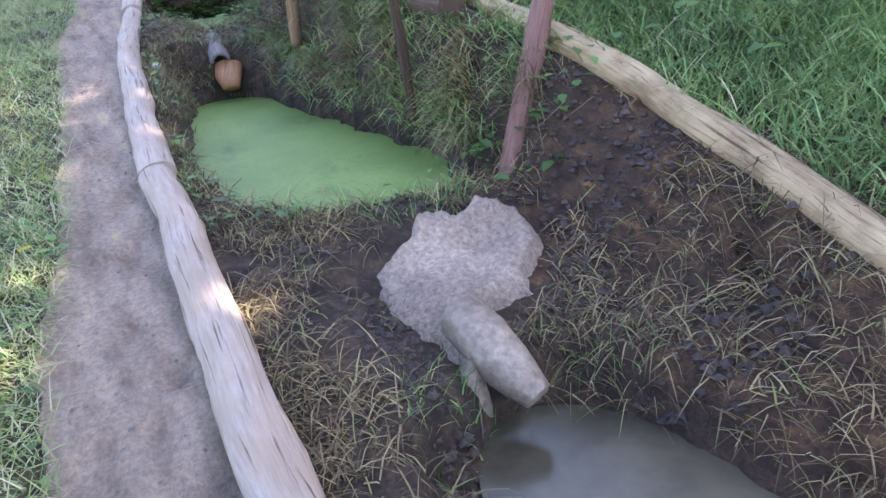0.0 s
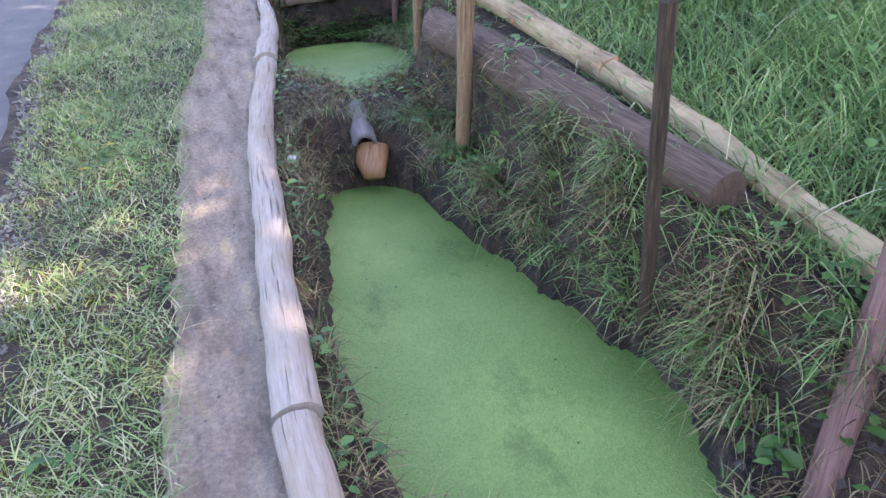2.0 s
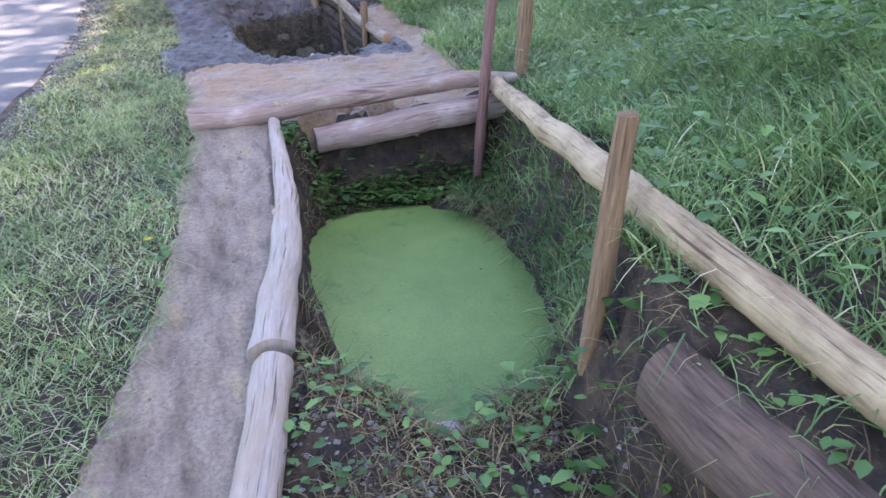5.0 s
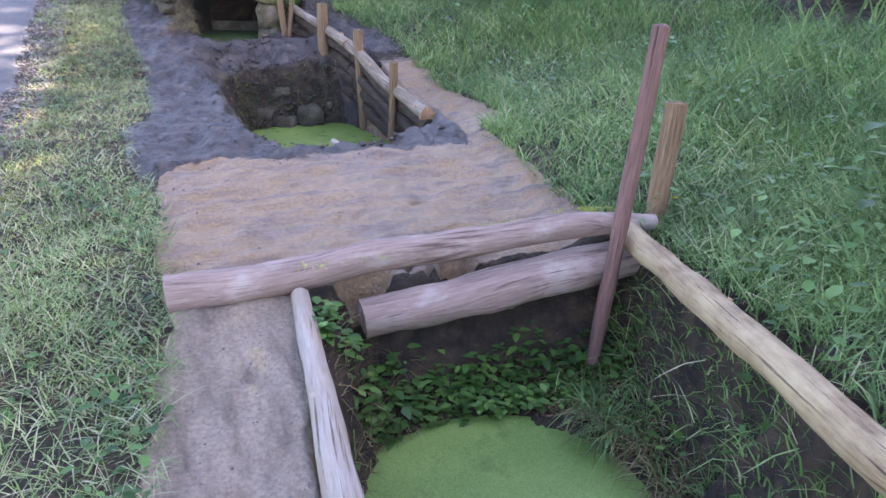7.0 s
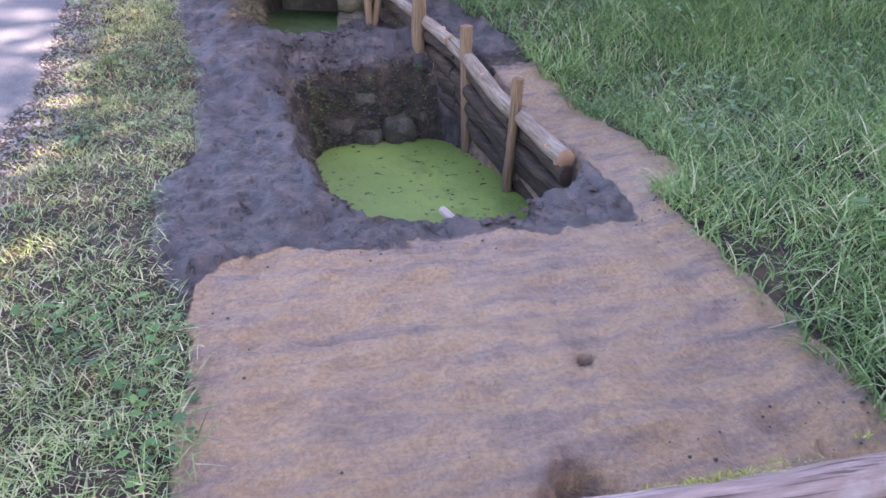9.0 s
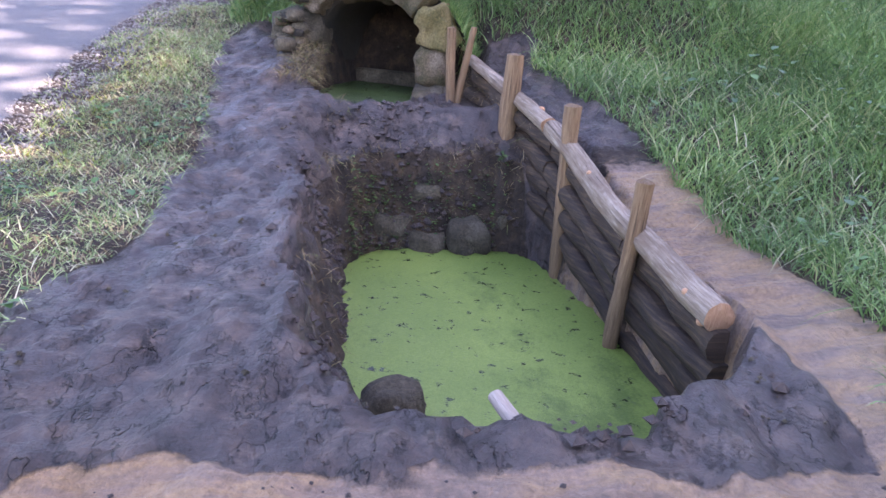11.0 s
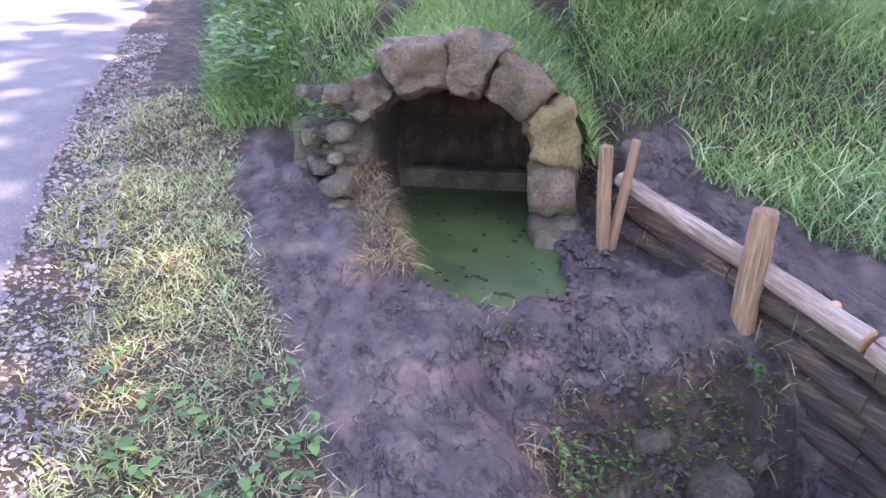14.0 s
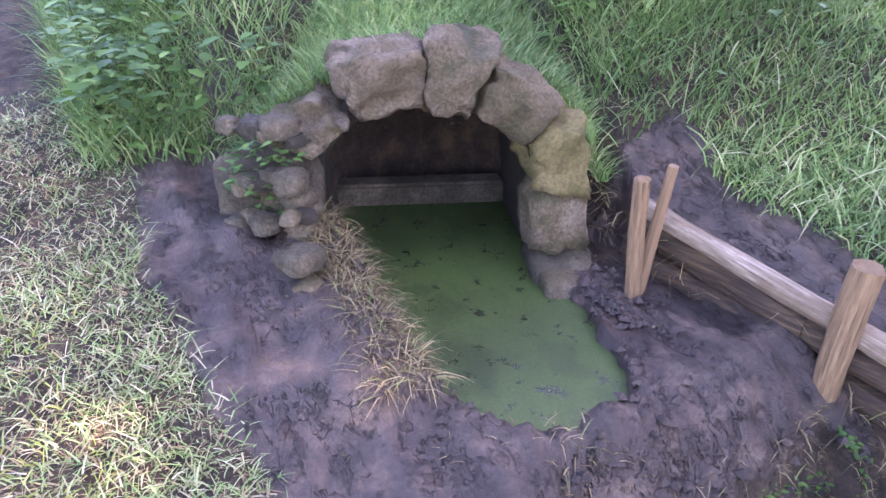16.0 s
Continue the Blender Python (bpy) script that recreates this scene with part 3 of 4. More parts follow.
log("rail_log", [(1.5, -0.9, -0.14), (1.65, 0.19, 0.11), (1.76, 0.78, 0.25), (1.86, 1.6, 0.43), (1.87, 2.7, 0.66), (1.84, 3.6, 0.83)], [0.062, 0.06, 0.058, 0.058, 0.056, 0.054], RAILWOOD,
    "long half-peeled pole lying on the grassy bank edge", "log", 7, knots=3)
log("rail_log", [(1.86, 3.3, 0.78), (1.82, 4.3, 0.95), (1.84, 5.3, 1.07), (2.06, 6.4, 1.02), (2.32, 7.3, 0.95), (2.53, 8.22, 0.9)], [0.06, 0.062, 0.062, 0.062, 0.06, 0.058], RAILWOOD,
    "bent brown pole with peeling bark on the bank edge", "log", 8, knots=4)
log("fallen_log", [(1.66, 2.3, 0.6), (1.64, 3.2, 0.67), (1.63, 4.1, 0.76), (1.62, 4.82, 0.79)], [0.075, 0.11, 0.115, 0.11], DARKLOG,
    "thick dark fallen log with rough damp bark", "log", 9, DARKLOG, lump=0.07, knots=2)
log("cross_log", [(0.46, 8.33, 0.83), (1.0, 8.31, 0.86), (1.7, 8.27, 0.92), (2.3, 8.22, 0.97), (2.66, 8.17, 0.95)], [0.078, 0.072, 0.066, 0.058, 0.04], PINK,
    "pinkish mossy pole laid across the pool end", "log", 10, PEELED, knots=2)
log("retaining_log", [(1.24, 8.2, 0.66), (1.9, 8.18, 0.72), (2.62, 8.2, 0.78)], [0.085, 0.098, 0.092], PINK, "thick pinkish log holding back the clay platform", "log", 11, PINK, knots=1)


def post(base, top, r, mat, label, seed, split=False):
    b, t = Vector(base), Vector(top)
    pts = [tuple(b.lerp(t, k / 4)) for k in range(5)]
    ob = log("wooden_post", pts, [r * 0.82, r, r, r * 1.02, r], mat, label, "post", seed, mat, lump=0.12, sides=10, group="stakes along the ditch")
    return ob


post((1.37, 1.56, -0.2), (2.02, 1.9, 1.03), 0.048, REDPOST, "leaning red-brown stake standing in the pool bank", 21)
post((1.43, 2.36, 0.1), (1.29, 2.19, 1.24), 0.024, PLANK, "thin weathered stake wrapped in hanging straw", 20)
post((1.43, 4.02, 0.2), (1.49, 3.98, 1.32), 0.042, POSTWOOD, "upright split wooden stake in front of the log", 22)
post((1.62, 5.24, 0.55), (1.66, 5.15, 1.4), 0.034, POSTWOOD, "dark weathered stake beside the pole", 23)
post((2.3, 8.04, 0.15), (2.46, 8.02, 1.86), 0.036, REDPOST, "tall thin red-brown stake at the pole crossing", 24)
post((2.72, 8.26, 0.6), (2.8, 8.3, 1.48), 0.05, POSTWOOD, "short pale split stake in the grass", 25)
post((2.27, 11.3, 0.35), (2.27, 11.2, 1.3), 0.034, POSTWOOD, "thin dark stake against the plank wall", 26)
post((2.24, 12.1, 0.4), (2.2, 12.07, 1.47), 0.045, POSTWOOD, "split brown stake against the plank wall", 27)
post((2.0, 12.76, 0.7), (2.02, 12.74, 1.66), 0.05, POSTWOOD, "sturdy brown stake in the mud dam", 28)
forked = post((1.75, 13.38, 1.0), (1.7, 13.39, 1.76), 0.03, POSTWOOD, "forked split stake beside the stone arch", 29)
bm = bmesh.new()
bmesh.ops.create_cone(bm, cap_ends=True, segments=8, radius1=0.03, radius2=0.02, depth=0.62, matrix=Matrix.Translation((0.055, 0.02, 0.47)) @ Matrix.Rotation(radians(9), 4, "Y"))
for v in bm.verts:
    v.co += noise.noise_vector(v.co * 9) * 0.008
part("prong", bm, POSTWOOD, forked)

# plank wall behind the upper pool
WALL = [(2.36, 10.62, 0.99), (2.3, 11.4, 1.07), (2.16, 12.3, 1.32), (2.02, 12.9, 1.44), (1.88, 13.55, 1.56)]
log("top_rail_log", WALL[:3], [0.055, 0.052, 0.05], BIRCH, "pale-barked pole with a sawn orange end topping the plank wall", "log", 31, knots=3)
log("top_rail_log", [(2.15, 12.32, 1.33), WALL[3], WALL[4]], [0.045, 0.042, 0.035], BIRCH, "thin mossy pole topping the plank wall", "log", 32, knots=1)
plank_wall = thing("plank_wall", "wet dark wooden planks holding back the bank", "retaining wall", (2.3, 11.0, 0.5))
rs = random.Random(5)
for row in range(4):
    for (ax, ay, az), (bx, by, bz) in zip(WALL, WALL[1:]):
        drop = 0.1 + row * 0.125
        a3, b3 = Vector((ax + 0.02 + row * 0.008, ay - 0.02, az - drop)), Vector((bx + 0.02 + row * 0.008, by + 0.02, bz - drop))
        d = (b3 - a3).normalized()
        side = d.cross(Vector((0, 0, 1))).normalized()
        bm = bmesh.new()
        n = 24
        rings = []
        for i in range(n + 1):
            c = a3.lerp(b3, i / n)
            hh, tt = 0.054 + 0.016 * noise.noise(c * 4 + Vector((row * 7, 0, 0))), 0.034 + 0.014 * noise.noise(c * 7)
            w = side * (0.03 * noise.noise(c * 2.5 + Vector((row * 4, 0, 0))) - 0.014 * (row % 2))
            rings.append([bm.verts.new(c + w + side * s * tt + Vector((0, 0, q * hh)) - Vector(plank_wall.location)) for s, q in ((0, -1), (-0.75, -0.75), (-1.1, -0.2), (-1.0, 0.4), (-0.6, 0.85), (0, 1), (1, 1), (1, -1))])
        for r0, r1 in zip(rings, rings[1:]):
            for j in range(8):
                bm.faces.new((r0[j], r0[(j + 1) % 8], r1[(j + 1) % 8], r1[j]))
        bm.faces.new(rings[0])
        bm.faces.new(rings[-1][::-1])
        bmesh.ops.recalc_face_normals(bm, faces=bm.faces)
        uvl = bm.loops.layers.uv.new("UVMap")
        for f in bm.faces:
            for l in f.loops:
                l[uvl].uv = (l.vert.co.z, l.vert.co.y)
        part("plank", bm, PLANK, plank_wall)


# ---- spouts ----
def trough(place, tip, r, thick, mat, name, label):
    """A hollowed half-round wooden channel from place to tip."""
    a, b = Vector(place), Vector(tip)
    d = (b - a).normalized()
    side = d.cross(Vector((0, 0, 1))).normalized()
    up = side.cross(d)
    ob = thing(name, label, "water spout", place)
    verts, faces, uv = [], [], []
    n, m = 9, 12
    for i in range(m + 1):
        c = a.lerp(b, i / m) - a
        for rad in (r, r - thick):
            for j in range(n):
                w = math.pi * j / (n - 1)
                q = rad * (1 + 0.06 * noise.noise(c * 9 + Vector((j, rad * 50, 0))))
                verts.append(c + side * math.cos(w) * q + up * math.sin(w) * q)
                uv.append((j * 0.02, i * 0.03))
    for i in range(m):
        o = i * 2 * n
        for j in range(n - 1):
            faces.append((o + j, o + j + 1, o + 2 * n + j + 1, o + 2 * n + j))
            faces.append((o + n + j, o + 3 * n + j, o + 3 * n + j + 1, o + n + j + 1))
        for j in (0, n - 1):
            faces.append((o + j, o + n + j, o + 3 * n + j, o + 2 * n + j))
    for o in (0, m * 2 * n):
        for j in range(n - 1):
            faces.append((o + j, o + j + 1, o + n + j + 1, o + n + j))
    mesh_object("channel", verts, faces, mat, ob, uv=uv)
    return ob


spout = trough((1.11, 5.02, 0.3), (1.045, 4.6, 0.2), 0.072, 0.024, GREYSPOUT, "wooden_spout", "grey hollowed half-log spout above a pale wet wooden lip")
lip_v, lip_f, lip_uv, ln, lc = tube([(0.0, -0.36, -0.14), (-0.03, -0.45, -0.19), (-0.05, -0.53, -0.28)], [0.1, 0.098, 0.06], 51, 14, 0.06, 0.55)
lip_f += [tuple(range(ln)), tuple(range(lc * ln, lc * ln + ln))]
mesh_object("lip", lip_v, lip_f, SPOUTWOOD, spout, "wet orange wooden drip lip", uv=lip_uv)
log("drain_log", [(0.8, 0.9, -0.1), (0.81, 0.8, -0.12), (0.83, 0.68, -0.18), (0.855, 0.6, -0.23)], [0.07, 0.078, 0.072, 0.045], WETCLAY,
    "smooth muddy drain log jutting out over the pool", "water spout", 52, WETCLAY, lump=0.05)

# ---- stones ----
boulder("stone", (1.2, 5.38, at(1.2, 5.38) + 0.02), (0.06, 0.045, 0.05), PALE_STONE, "pale rounded stone on the gravel dam", "stone", 61)
boulder("stone", (0.57, 4.28, at(0.57, 4.28) + 0.01), (0.032, 0.025, 0.022), PALE_STONE, "small white stone on dark soil", "stone", 62)
boulder("stone", (1.54, 12.6, 0.86), (0.085, 0.06, 0.05), RUBBLE, "mossy rock set in the dam face", "stone", 63)
for k, (px, pz, q) in enumerate(((1.2, 0.58, 0.1), (1.37, 0.64, 0.14), (1.58, 0.56, 0.12), (1.78, 0.62, 0.15), (1.97, 0.7, 0.1), (1.46, 0.82, 0.07))):
    boulder("stone", (px, 12.57 + 0.4 * (pz - 0.6), pz), (q * 1.25, q * 0.8, q * 0.75), RUBBLE, "mossy rubble stone bedded in the dam face", "stone", 640 + k, blocky=0.8, turn=k * 33, group="stones in the dam face")
boulder("stone", (1.3, 10.62, 0.6), (0.11, 0.09, 0.12), RUBBLE, "dark flat stone at the pool corner", "stone", 66)
log("stub_log", [(1.62, 10.0, 0.9), (1.57, 10.1, 0.93), (1.54, 10.17, 0.95)], [0.02, 0.022, 0.02], PEELED, "short grey stick poking from the mud", "stick", 67, PEELED)
SLAB = rounded([(0.7, 0.98), (0.66, 1.2), (0.76, 1.44), (1.05, 1.52), (1.38, 1.46), (1.38, 1.24), (1.14, 0.98), (0.84, 0.92), (0.8, 0.72), (0.72, 0.66), (0.68, 0.74)])
sx, sy = np.meshgrid(np.arange(0.56, 1.5, 0.014), np.arange(0.56, 1.62, 0.014), indexing="ij")
inset = -outside(SLAB, sx, sy) + 0.06 * rough_noise(sx, sy, 9.0, 111)
rim = smooth(-0.02, 0.07, inset)
sz = height(sx, sy) - 0.05 + rim * (0.1 + 0.035 * rough_noise(sx, sy, 7.0, 113) + 0.02 * np.abs(rough_noise(sx, sy, 22.0, 117)))
sn, sm = sx.shape
slab_faces = [(i * sm + j, (i + 1) * sm + j, (i + 1) * sm + j + 1, i * sm + j + 1) for i in range(sn - 1) for j in range(sm - 1) if inset[i, j] > -0.03]
slab = mesh_object("clay_slab", np.stack([sx.ravel(), sy.ravel(), sz.ravel()], 1).tolist(), slab_faces, CLAY)
tagged(slab, "smoothed pale wet clay packed on the dam", "clay")

# ---- stone arch ----
TURN = -24.0
arch_m = pose(1.2, 14.02, 1.25, 0, 0, TURN)
arch = thing("stone_arch", "low mossy rough-stone arch over a spring pool", "arch", (0, 0, 0))
arch.matrix_world = arch_m
HALF, SPRING = 0.4, 0.38


def arch_block(name, w0, w1, r0, r1, depth, seed, mat, label=""):
    """A rough wedge of the arch between two angles."""
    bm = bmesh.new()
    bmesh.ops.create_cube(bm, size=2.0)
    bmesh.ops.subdivide_edges(bm, edges=bm.edges, cuts=9, use_grid_fill=True)
    for v in bm.verts:
        u, q, s = v.co
        k = max(abs(u), abs(q), abs(s))
        rnd = v.co.normalized() * 1.25
        p = v.co.lerp(rnd, 0.28)
        w = radians((w0 + w1) / 2 + (w1 - w0) / 2 * p.x)
        r = (r0 + r1) / 2 + (r1 - r0) / 2 * p.z
        c = Vector((math.cos(w) * r, p.y * depth / 2, SPRING + math.sin(w) * r * 0.82))
        c += noise.noise_vector(c * 5 + Vector((seed * 3.3, 0, 0))) * 0.06 + noise.noise_vector(c * 15 + Vector((0, seed, 0))) * 0.034 + noise.noise_vector(c * 40) * 0.008
        v.co = c
    for f in bm.faces:
        f.smooth = True
    return part(name, bm, mat, arch, label)


WEDGES = [(-4, 34, 0.39, 0.62, MOSS_STONE, "yellow moss-covered arch stone"), (37, 66, 0.37, 0.63, STONE, ""), (69, 90, 0.35, 0.66, STONE, ""), (92, 126, 0.37, 0.65, STONE, ""), (129, 158, 0.4, 0.64, STONE, "")]
for i, (w0, w1, r0, r1, mat, text) in enumerate(WEDGES):
    arch_block("arch_stone", w0, w1, r0, r1, 0.3, 81 + i, mat, text)
for i, (px, py, pz, sx, sy, sz, mat) in enumerate(((0.5, -0.02, 0.22, 0.12, 0.15, 0.16, STONE), (0.53, -0.08, -0.03, 0.14, 0.15, 0.14, RUBBLE), (-0.6, 0.02, 0.22, 0.2, 0.2, 0.3, RUBBLE), (-0.58, -0.2, 0.02, 0.16, 0.2, 0.2, RUBBLE), (-0.56, -0.1, -0.12, 0.16, 0.2, 0.16, RUBBLE), (0.55, -0.02, -0.26, 0.14, 0.14, 0.12, RUBBLE), (0.5, -0.22, -0.02, 0.08, 0.1, 0.09, STONE))):
    boulder("jamb_stone", (px, py, pz), (sx, sy, sz), mat, "", "", 91 + i, arch, blocky=0.6)
# rubble facing beside the opening, turning along the pool's edge
rs = random.Random(17)
for k in range(45):
    u, v = (k % 9) / 8, (k // 9) / 4
    px = -0.68 + 0.22 * min(u * 1.6, 1) + rs.uniform(-0.04, 0.04)
    py = -0.17 - 0.42 * max(u * 1.6 - 0.9, 0) - 0.1 * (1 - v) + rs.uniform(-0.03, 0.03)
    pz = 0.0 + 0.64 * v * (1.0 - 0.8 * max(u * 1.6 - 0.9, 0)) + rs.uniform(-0.03, 0.03)
    q = rs.uniform(0.025, 0.055)
    boulder("rubble_stone", (px, py, pz), (q * rs.uniform(0.9, 1.4), q, q * rs.uniform(0.7, 1.0)), (RUBBLE, SHADED_ROCK, RUBBLE, STONE)[k % 4], "", "", 301 + k, arch, turn=rs.uniform(0, 90), blocky=0.5)
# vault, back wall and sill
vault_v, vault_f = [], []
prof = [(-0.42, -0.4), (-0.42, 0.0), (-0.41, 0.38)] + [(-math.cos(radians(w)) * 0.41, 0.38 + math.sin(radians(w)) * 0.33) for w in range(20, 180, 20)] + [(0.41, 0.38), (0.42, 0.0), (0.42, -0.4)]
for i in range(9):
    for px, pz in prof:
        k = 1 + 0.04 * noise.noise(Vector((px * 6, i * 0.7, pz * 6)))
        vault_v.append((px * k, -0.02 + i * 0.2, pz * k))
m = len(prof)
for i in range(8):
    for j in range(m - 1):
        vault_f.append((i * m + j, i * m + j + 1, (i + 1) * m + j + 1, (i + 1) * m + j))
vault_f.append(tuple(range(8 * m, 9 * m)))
vault = mesh_object("vault", vault_v, vault_f, SHADED_ROCK, arch, "damp inside of the vault, coloured dark for its shade")
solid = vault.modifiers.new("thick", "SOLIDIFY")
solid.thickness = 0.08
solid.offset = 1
bm = bmesh.new()
bmesh.ops.create_cube(bm, size=1.0, matrix=Matrix.Translation((0, 0.62, 0.04)) @ Matrix.Diagonal((0.82, 0.12, 0.13, 1)))
bmesh.ops.bevel(bm, geom=bm.edges[:], offset=0.015, segments=2, affect="EDGES")
part("sill", bm, RUBBLE, arch, "pale stone sill at the back of the vault")


# ---- vegetation ----
def blades(name, x, y, length, width, lean, mat, label, seed, lift=0.0, z=None, curl=0.6, category="grass", facing=None):
    """Many bent grass blades, joined."""
    rs = np.random.RandomState(seed)
    n = len(x)
    z = height(x, y) if z is None else z
    w = rs.rand(n) * 2 * np.pi if facing is None else facing + rs.normal(0, 0.75, n)
    length = length * (0.55 + 0.9 * rs.rand(n))
    width = width * (0.7 + 0.6 * rs.rand(n))
    lean = lean * (0.4 + 1.2 * rs.rand(n))
    dx, dy = np.cos(w), np.sin(w)
    px, py = -dy, dx
    twist = rs.rand(n) * np.pi
    px, py = np.cos(w + twist), np.sin(w + twist)
    pts = []
    hx, hz, ang = np.zeros(n), np.zeros(n), lean.copy()
    for k, wk in enumerate((1.0, 0.85, 0.55, 0.0)):
        cx, cy, cz = x + dx * hx, y + dy * hx, z + lift + hz - 0.01
        if wk:
            pts += [np.stack([cx - px * width * wk / 2, cy - py * width * wk / 2, cz], 1), np.stack([cx + px * width * wk / 2, cy + py * width * wk / 2, cz], 1)]
        else:
            pts.append(np.stack([cx, cy, cz], 1))
        hx, hz = hx + np.sin(ang) * length / 3, hz + np.cos(ang) * length / 3
        ang = np.minimum(ang + curl * (0.4 + rs.rand(n)) * 0.6, 2.2)
    V = np.stack(pts, 1).reshape(-1, 3)
    o = np.arange(n)[:, None, None] * 7
    T = (np.array([[0, 1, 3], [0, 3, 2], [2, 3, 5], [2, 5, 4], [4, 5, 6]])[None] + o).reshape(-1, 3)
    ob = array_mesh(name, V, T, mat)
    return tagged(ob, label, category, kind="stuff")


def leaves(name, x, y, z, size, mat, label, seed, category="weeds", spread=0.7, stem=True):
    """Many pointed broad leaves, joined."""
    rs = np.random.RandomState(seed)
    n = len(x)
    w, tilt = rs.rand(n) * 2 * np.pi, spread * (rs.rand(n) - 0.3)
    s = size * (0.5 + rs.rand(n))
    d = np.stack([np.cos(w) * np.cos(tilt), np.sin(w) * np.cos(tilt), np.sin(tilt)], 1)
    q = np.stack([-np.sin(w), np.cos(w), 0.3 * (rs.rand(n) - 0.5)], 1)
    up = np.array([0, 0, 1.0])
    c = np.stack([x, y, z], 1)
    S = s[:, None]
    pts = [c, c + d * S * 0.35 + q * S * 0.3 + up * S * 0.06, c + d * S * 0.4, c + d * S * 0.35 - q * S * 0.3 + up * S * 0.06, c + d * S * 0.75 + q * S * 0.2, c + d * S * 0.75 - q * S * 0.2, c + d * S - up * S * 0.12]
    V = np.stack(pts, 1).reshape(-1, 3)
    o = np.arange(n)[:, None, None] * 7
    T = (np.array([[0, 1, 2], [0, 2, 3], [1, 4, 2], [2, 5, 3], [2, 4, 6], [2, 6, 5]])[None] + o).reshape(-1, 3)
    ob = array_mesh(name, V, T, mat)
    return tagged(ob, label, category, kind="stuff")


RS = np.random.RandomState(4)


def scatter(n, x0, x1, y0, y1, keep):
    x, y = x0 + (x1 - x0) * RS.rand(n), y0 + (y1 - y0) * RS.rand(n)
    k = keep(x, y)
    return x[k], y[k]


edge_of = lambda y: np.interp(y, BY, BX)
left_of = lambda y: np.interp(y, PATHY, PATHX)
road_of = lambda y: np.interp(y, ROADY, ROADX)
pool_gap = lambda x, y: np.min([outside(p, x, y) for _, p in POOLS.values()], 0)
patchy = lambda x, y, s, seed: rough_noise(x, y, s, seed) * 1.6 + 0.5


def bank_bare(x, y):
    return (y > 10.1) & (y < 13.85) & (x < edge_of(y) + 0.34 + 0.08 * rough_noise(x, y, 4, 9))


def meadow_keep(x, y):
    dist = x - edge_of(y)
    return (dist > 0.05) & ~((abs(x - 1.64) < 0.16) & (y > 2.1) & (y < 4.95)) & ~bank_bare(x, y) & ~((y > 8.4) & (y < 10.2) & (x < 2.5)) & (RS.rand(len(x)) < np.clip(1.1 - 0.13 * dist, 0.3, 1) * (0.45 + 0.7 * patchy(x, y, 1.5, 201)))


x, y = scatter(330000, 1.5, 6.5, -1.0, 17.5, meadow_keep)
tall = 0.15 + 0.16 * smooth(0.25, 1.3, x - edge_of(y)) * smooth(8.6, 7.4, y) + 0.16 * smooth(1.1, 2.2, x - edge_of(y))
blades("meadow_grass", x, y, tall, 0.0075, 0.5, GRASS, "lush tangled green meadow grass on the bank", 11, curl=0.9)
x, y = scatter(26000, 6.0, 30.0, -12.0, 45.0, lambda x, y: RS.rand(len(x)) < 1.0)
blades("far_grass", x, y, 0.5 + 0 * x, 0.03, 0.5, GRASS, "tall meadow grass further off", 12, curl=0.8)
x, y = scatter(9000, 1.7, 6.0, -0.5, 17.0, lambda x, y: (x - edge_of(y) > 0.15) & ~bank_bare(x, y) & (patchy(x, y, 1.2, 205) > 0.55))
leaves("meadow_weeds", x, y, height(x, y) + 0.05 + 0.22 * RS.rand(len(x)), 0.055, LEAF, "broad-leaved green weeds among the meadow grass", 13)
x, y = scatter(2600, 3.0, 5.2, 4.2, 8.0, lambda x, y: patchy(x, y, 1.6, 207) > 0.5)
leaves("nettle_patch", x, y, height(x, y) + 0.1 + 0.45 * RS.rand(len(x)), 0.085, LEAF, "tall broad-leaved nettles standing in the meadow", 69)
x, y = scatter(26000, 1.5, 4.6, -0.8, 16.0, lambda x, y: (x - edge_of(y) > 0.02) & (x - edge_of(y) < 2.2) & ~((x < 2.55) & (y > 8.3) & (y < 10.2)) & ~bank_bare(x, y) & (RS.rand(len(x)) < 0.25 + smooth(6.5, 8.5, y)))
blades("cut_hay", x, y, 0.2 + 0 * x, 0.006, 1.2, VERGE, "cut hay lying on the bank", 14, lift=0.06, curl=0.5)


def verge_keep(x, y):
    return (x > road_of(y) - 0.05 - 0.12 * patchy(x, y, 5, 301)) & (x < left_of(y) + 0.03 * rough_noise(x, y, 8, 303)) & (RS.rand(len(x)) < 0.25 + 0.75 * patchy(x, y, 3.0, 305))


x, y = scatter(185000, -1.0, 0.6, -1.0, 15.5, verge_keep)
blades("verge_grass", x, y, (0.05 + 0.03 * patchy(x, y, 2.2, 309)) * (1 - 0.3 * smooth(8, 10.5, y)), 0.0055, 0.75, VERGE, "short patchy mown grass verge beside the lane", 15, curl=0.7)
x, y = scatter(60000, -0.7, 0.6, 7.5, 15.3, lambda x, y: (x > road_of(y) + 0.02) & (x < left_of(y)) & (RS.rand(len(x)) < smooth(7.5, 9.5, y) * (0.25 + 0.9 * patchy(x, y, 2.2, 319))))
blades("verge_thatch", x, y, 0.045 + 0 * x, 0.005, 1.25, DRYGRASS, "dry tan thatch between the verge grass", 70, lift=0.008, curl=0.5)
x, y = scatter(45000, -1.0, 0.4, -1.0, 14.0, lambda x, y: (x > road_of(y) - 0.08) & (x < np.minimum(road_of(y) + 0.22 + 0.2 * patchy(x, y, 2.5, 315), left_of(y))) & (RS.rand(len(x)) < 0.2 + 0.8 * patchy(x, y, 4, 317)))
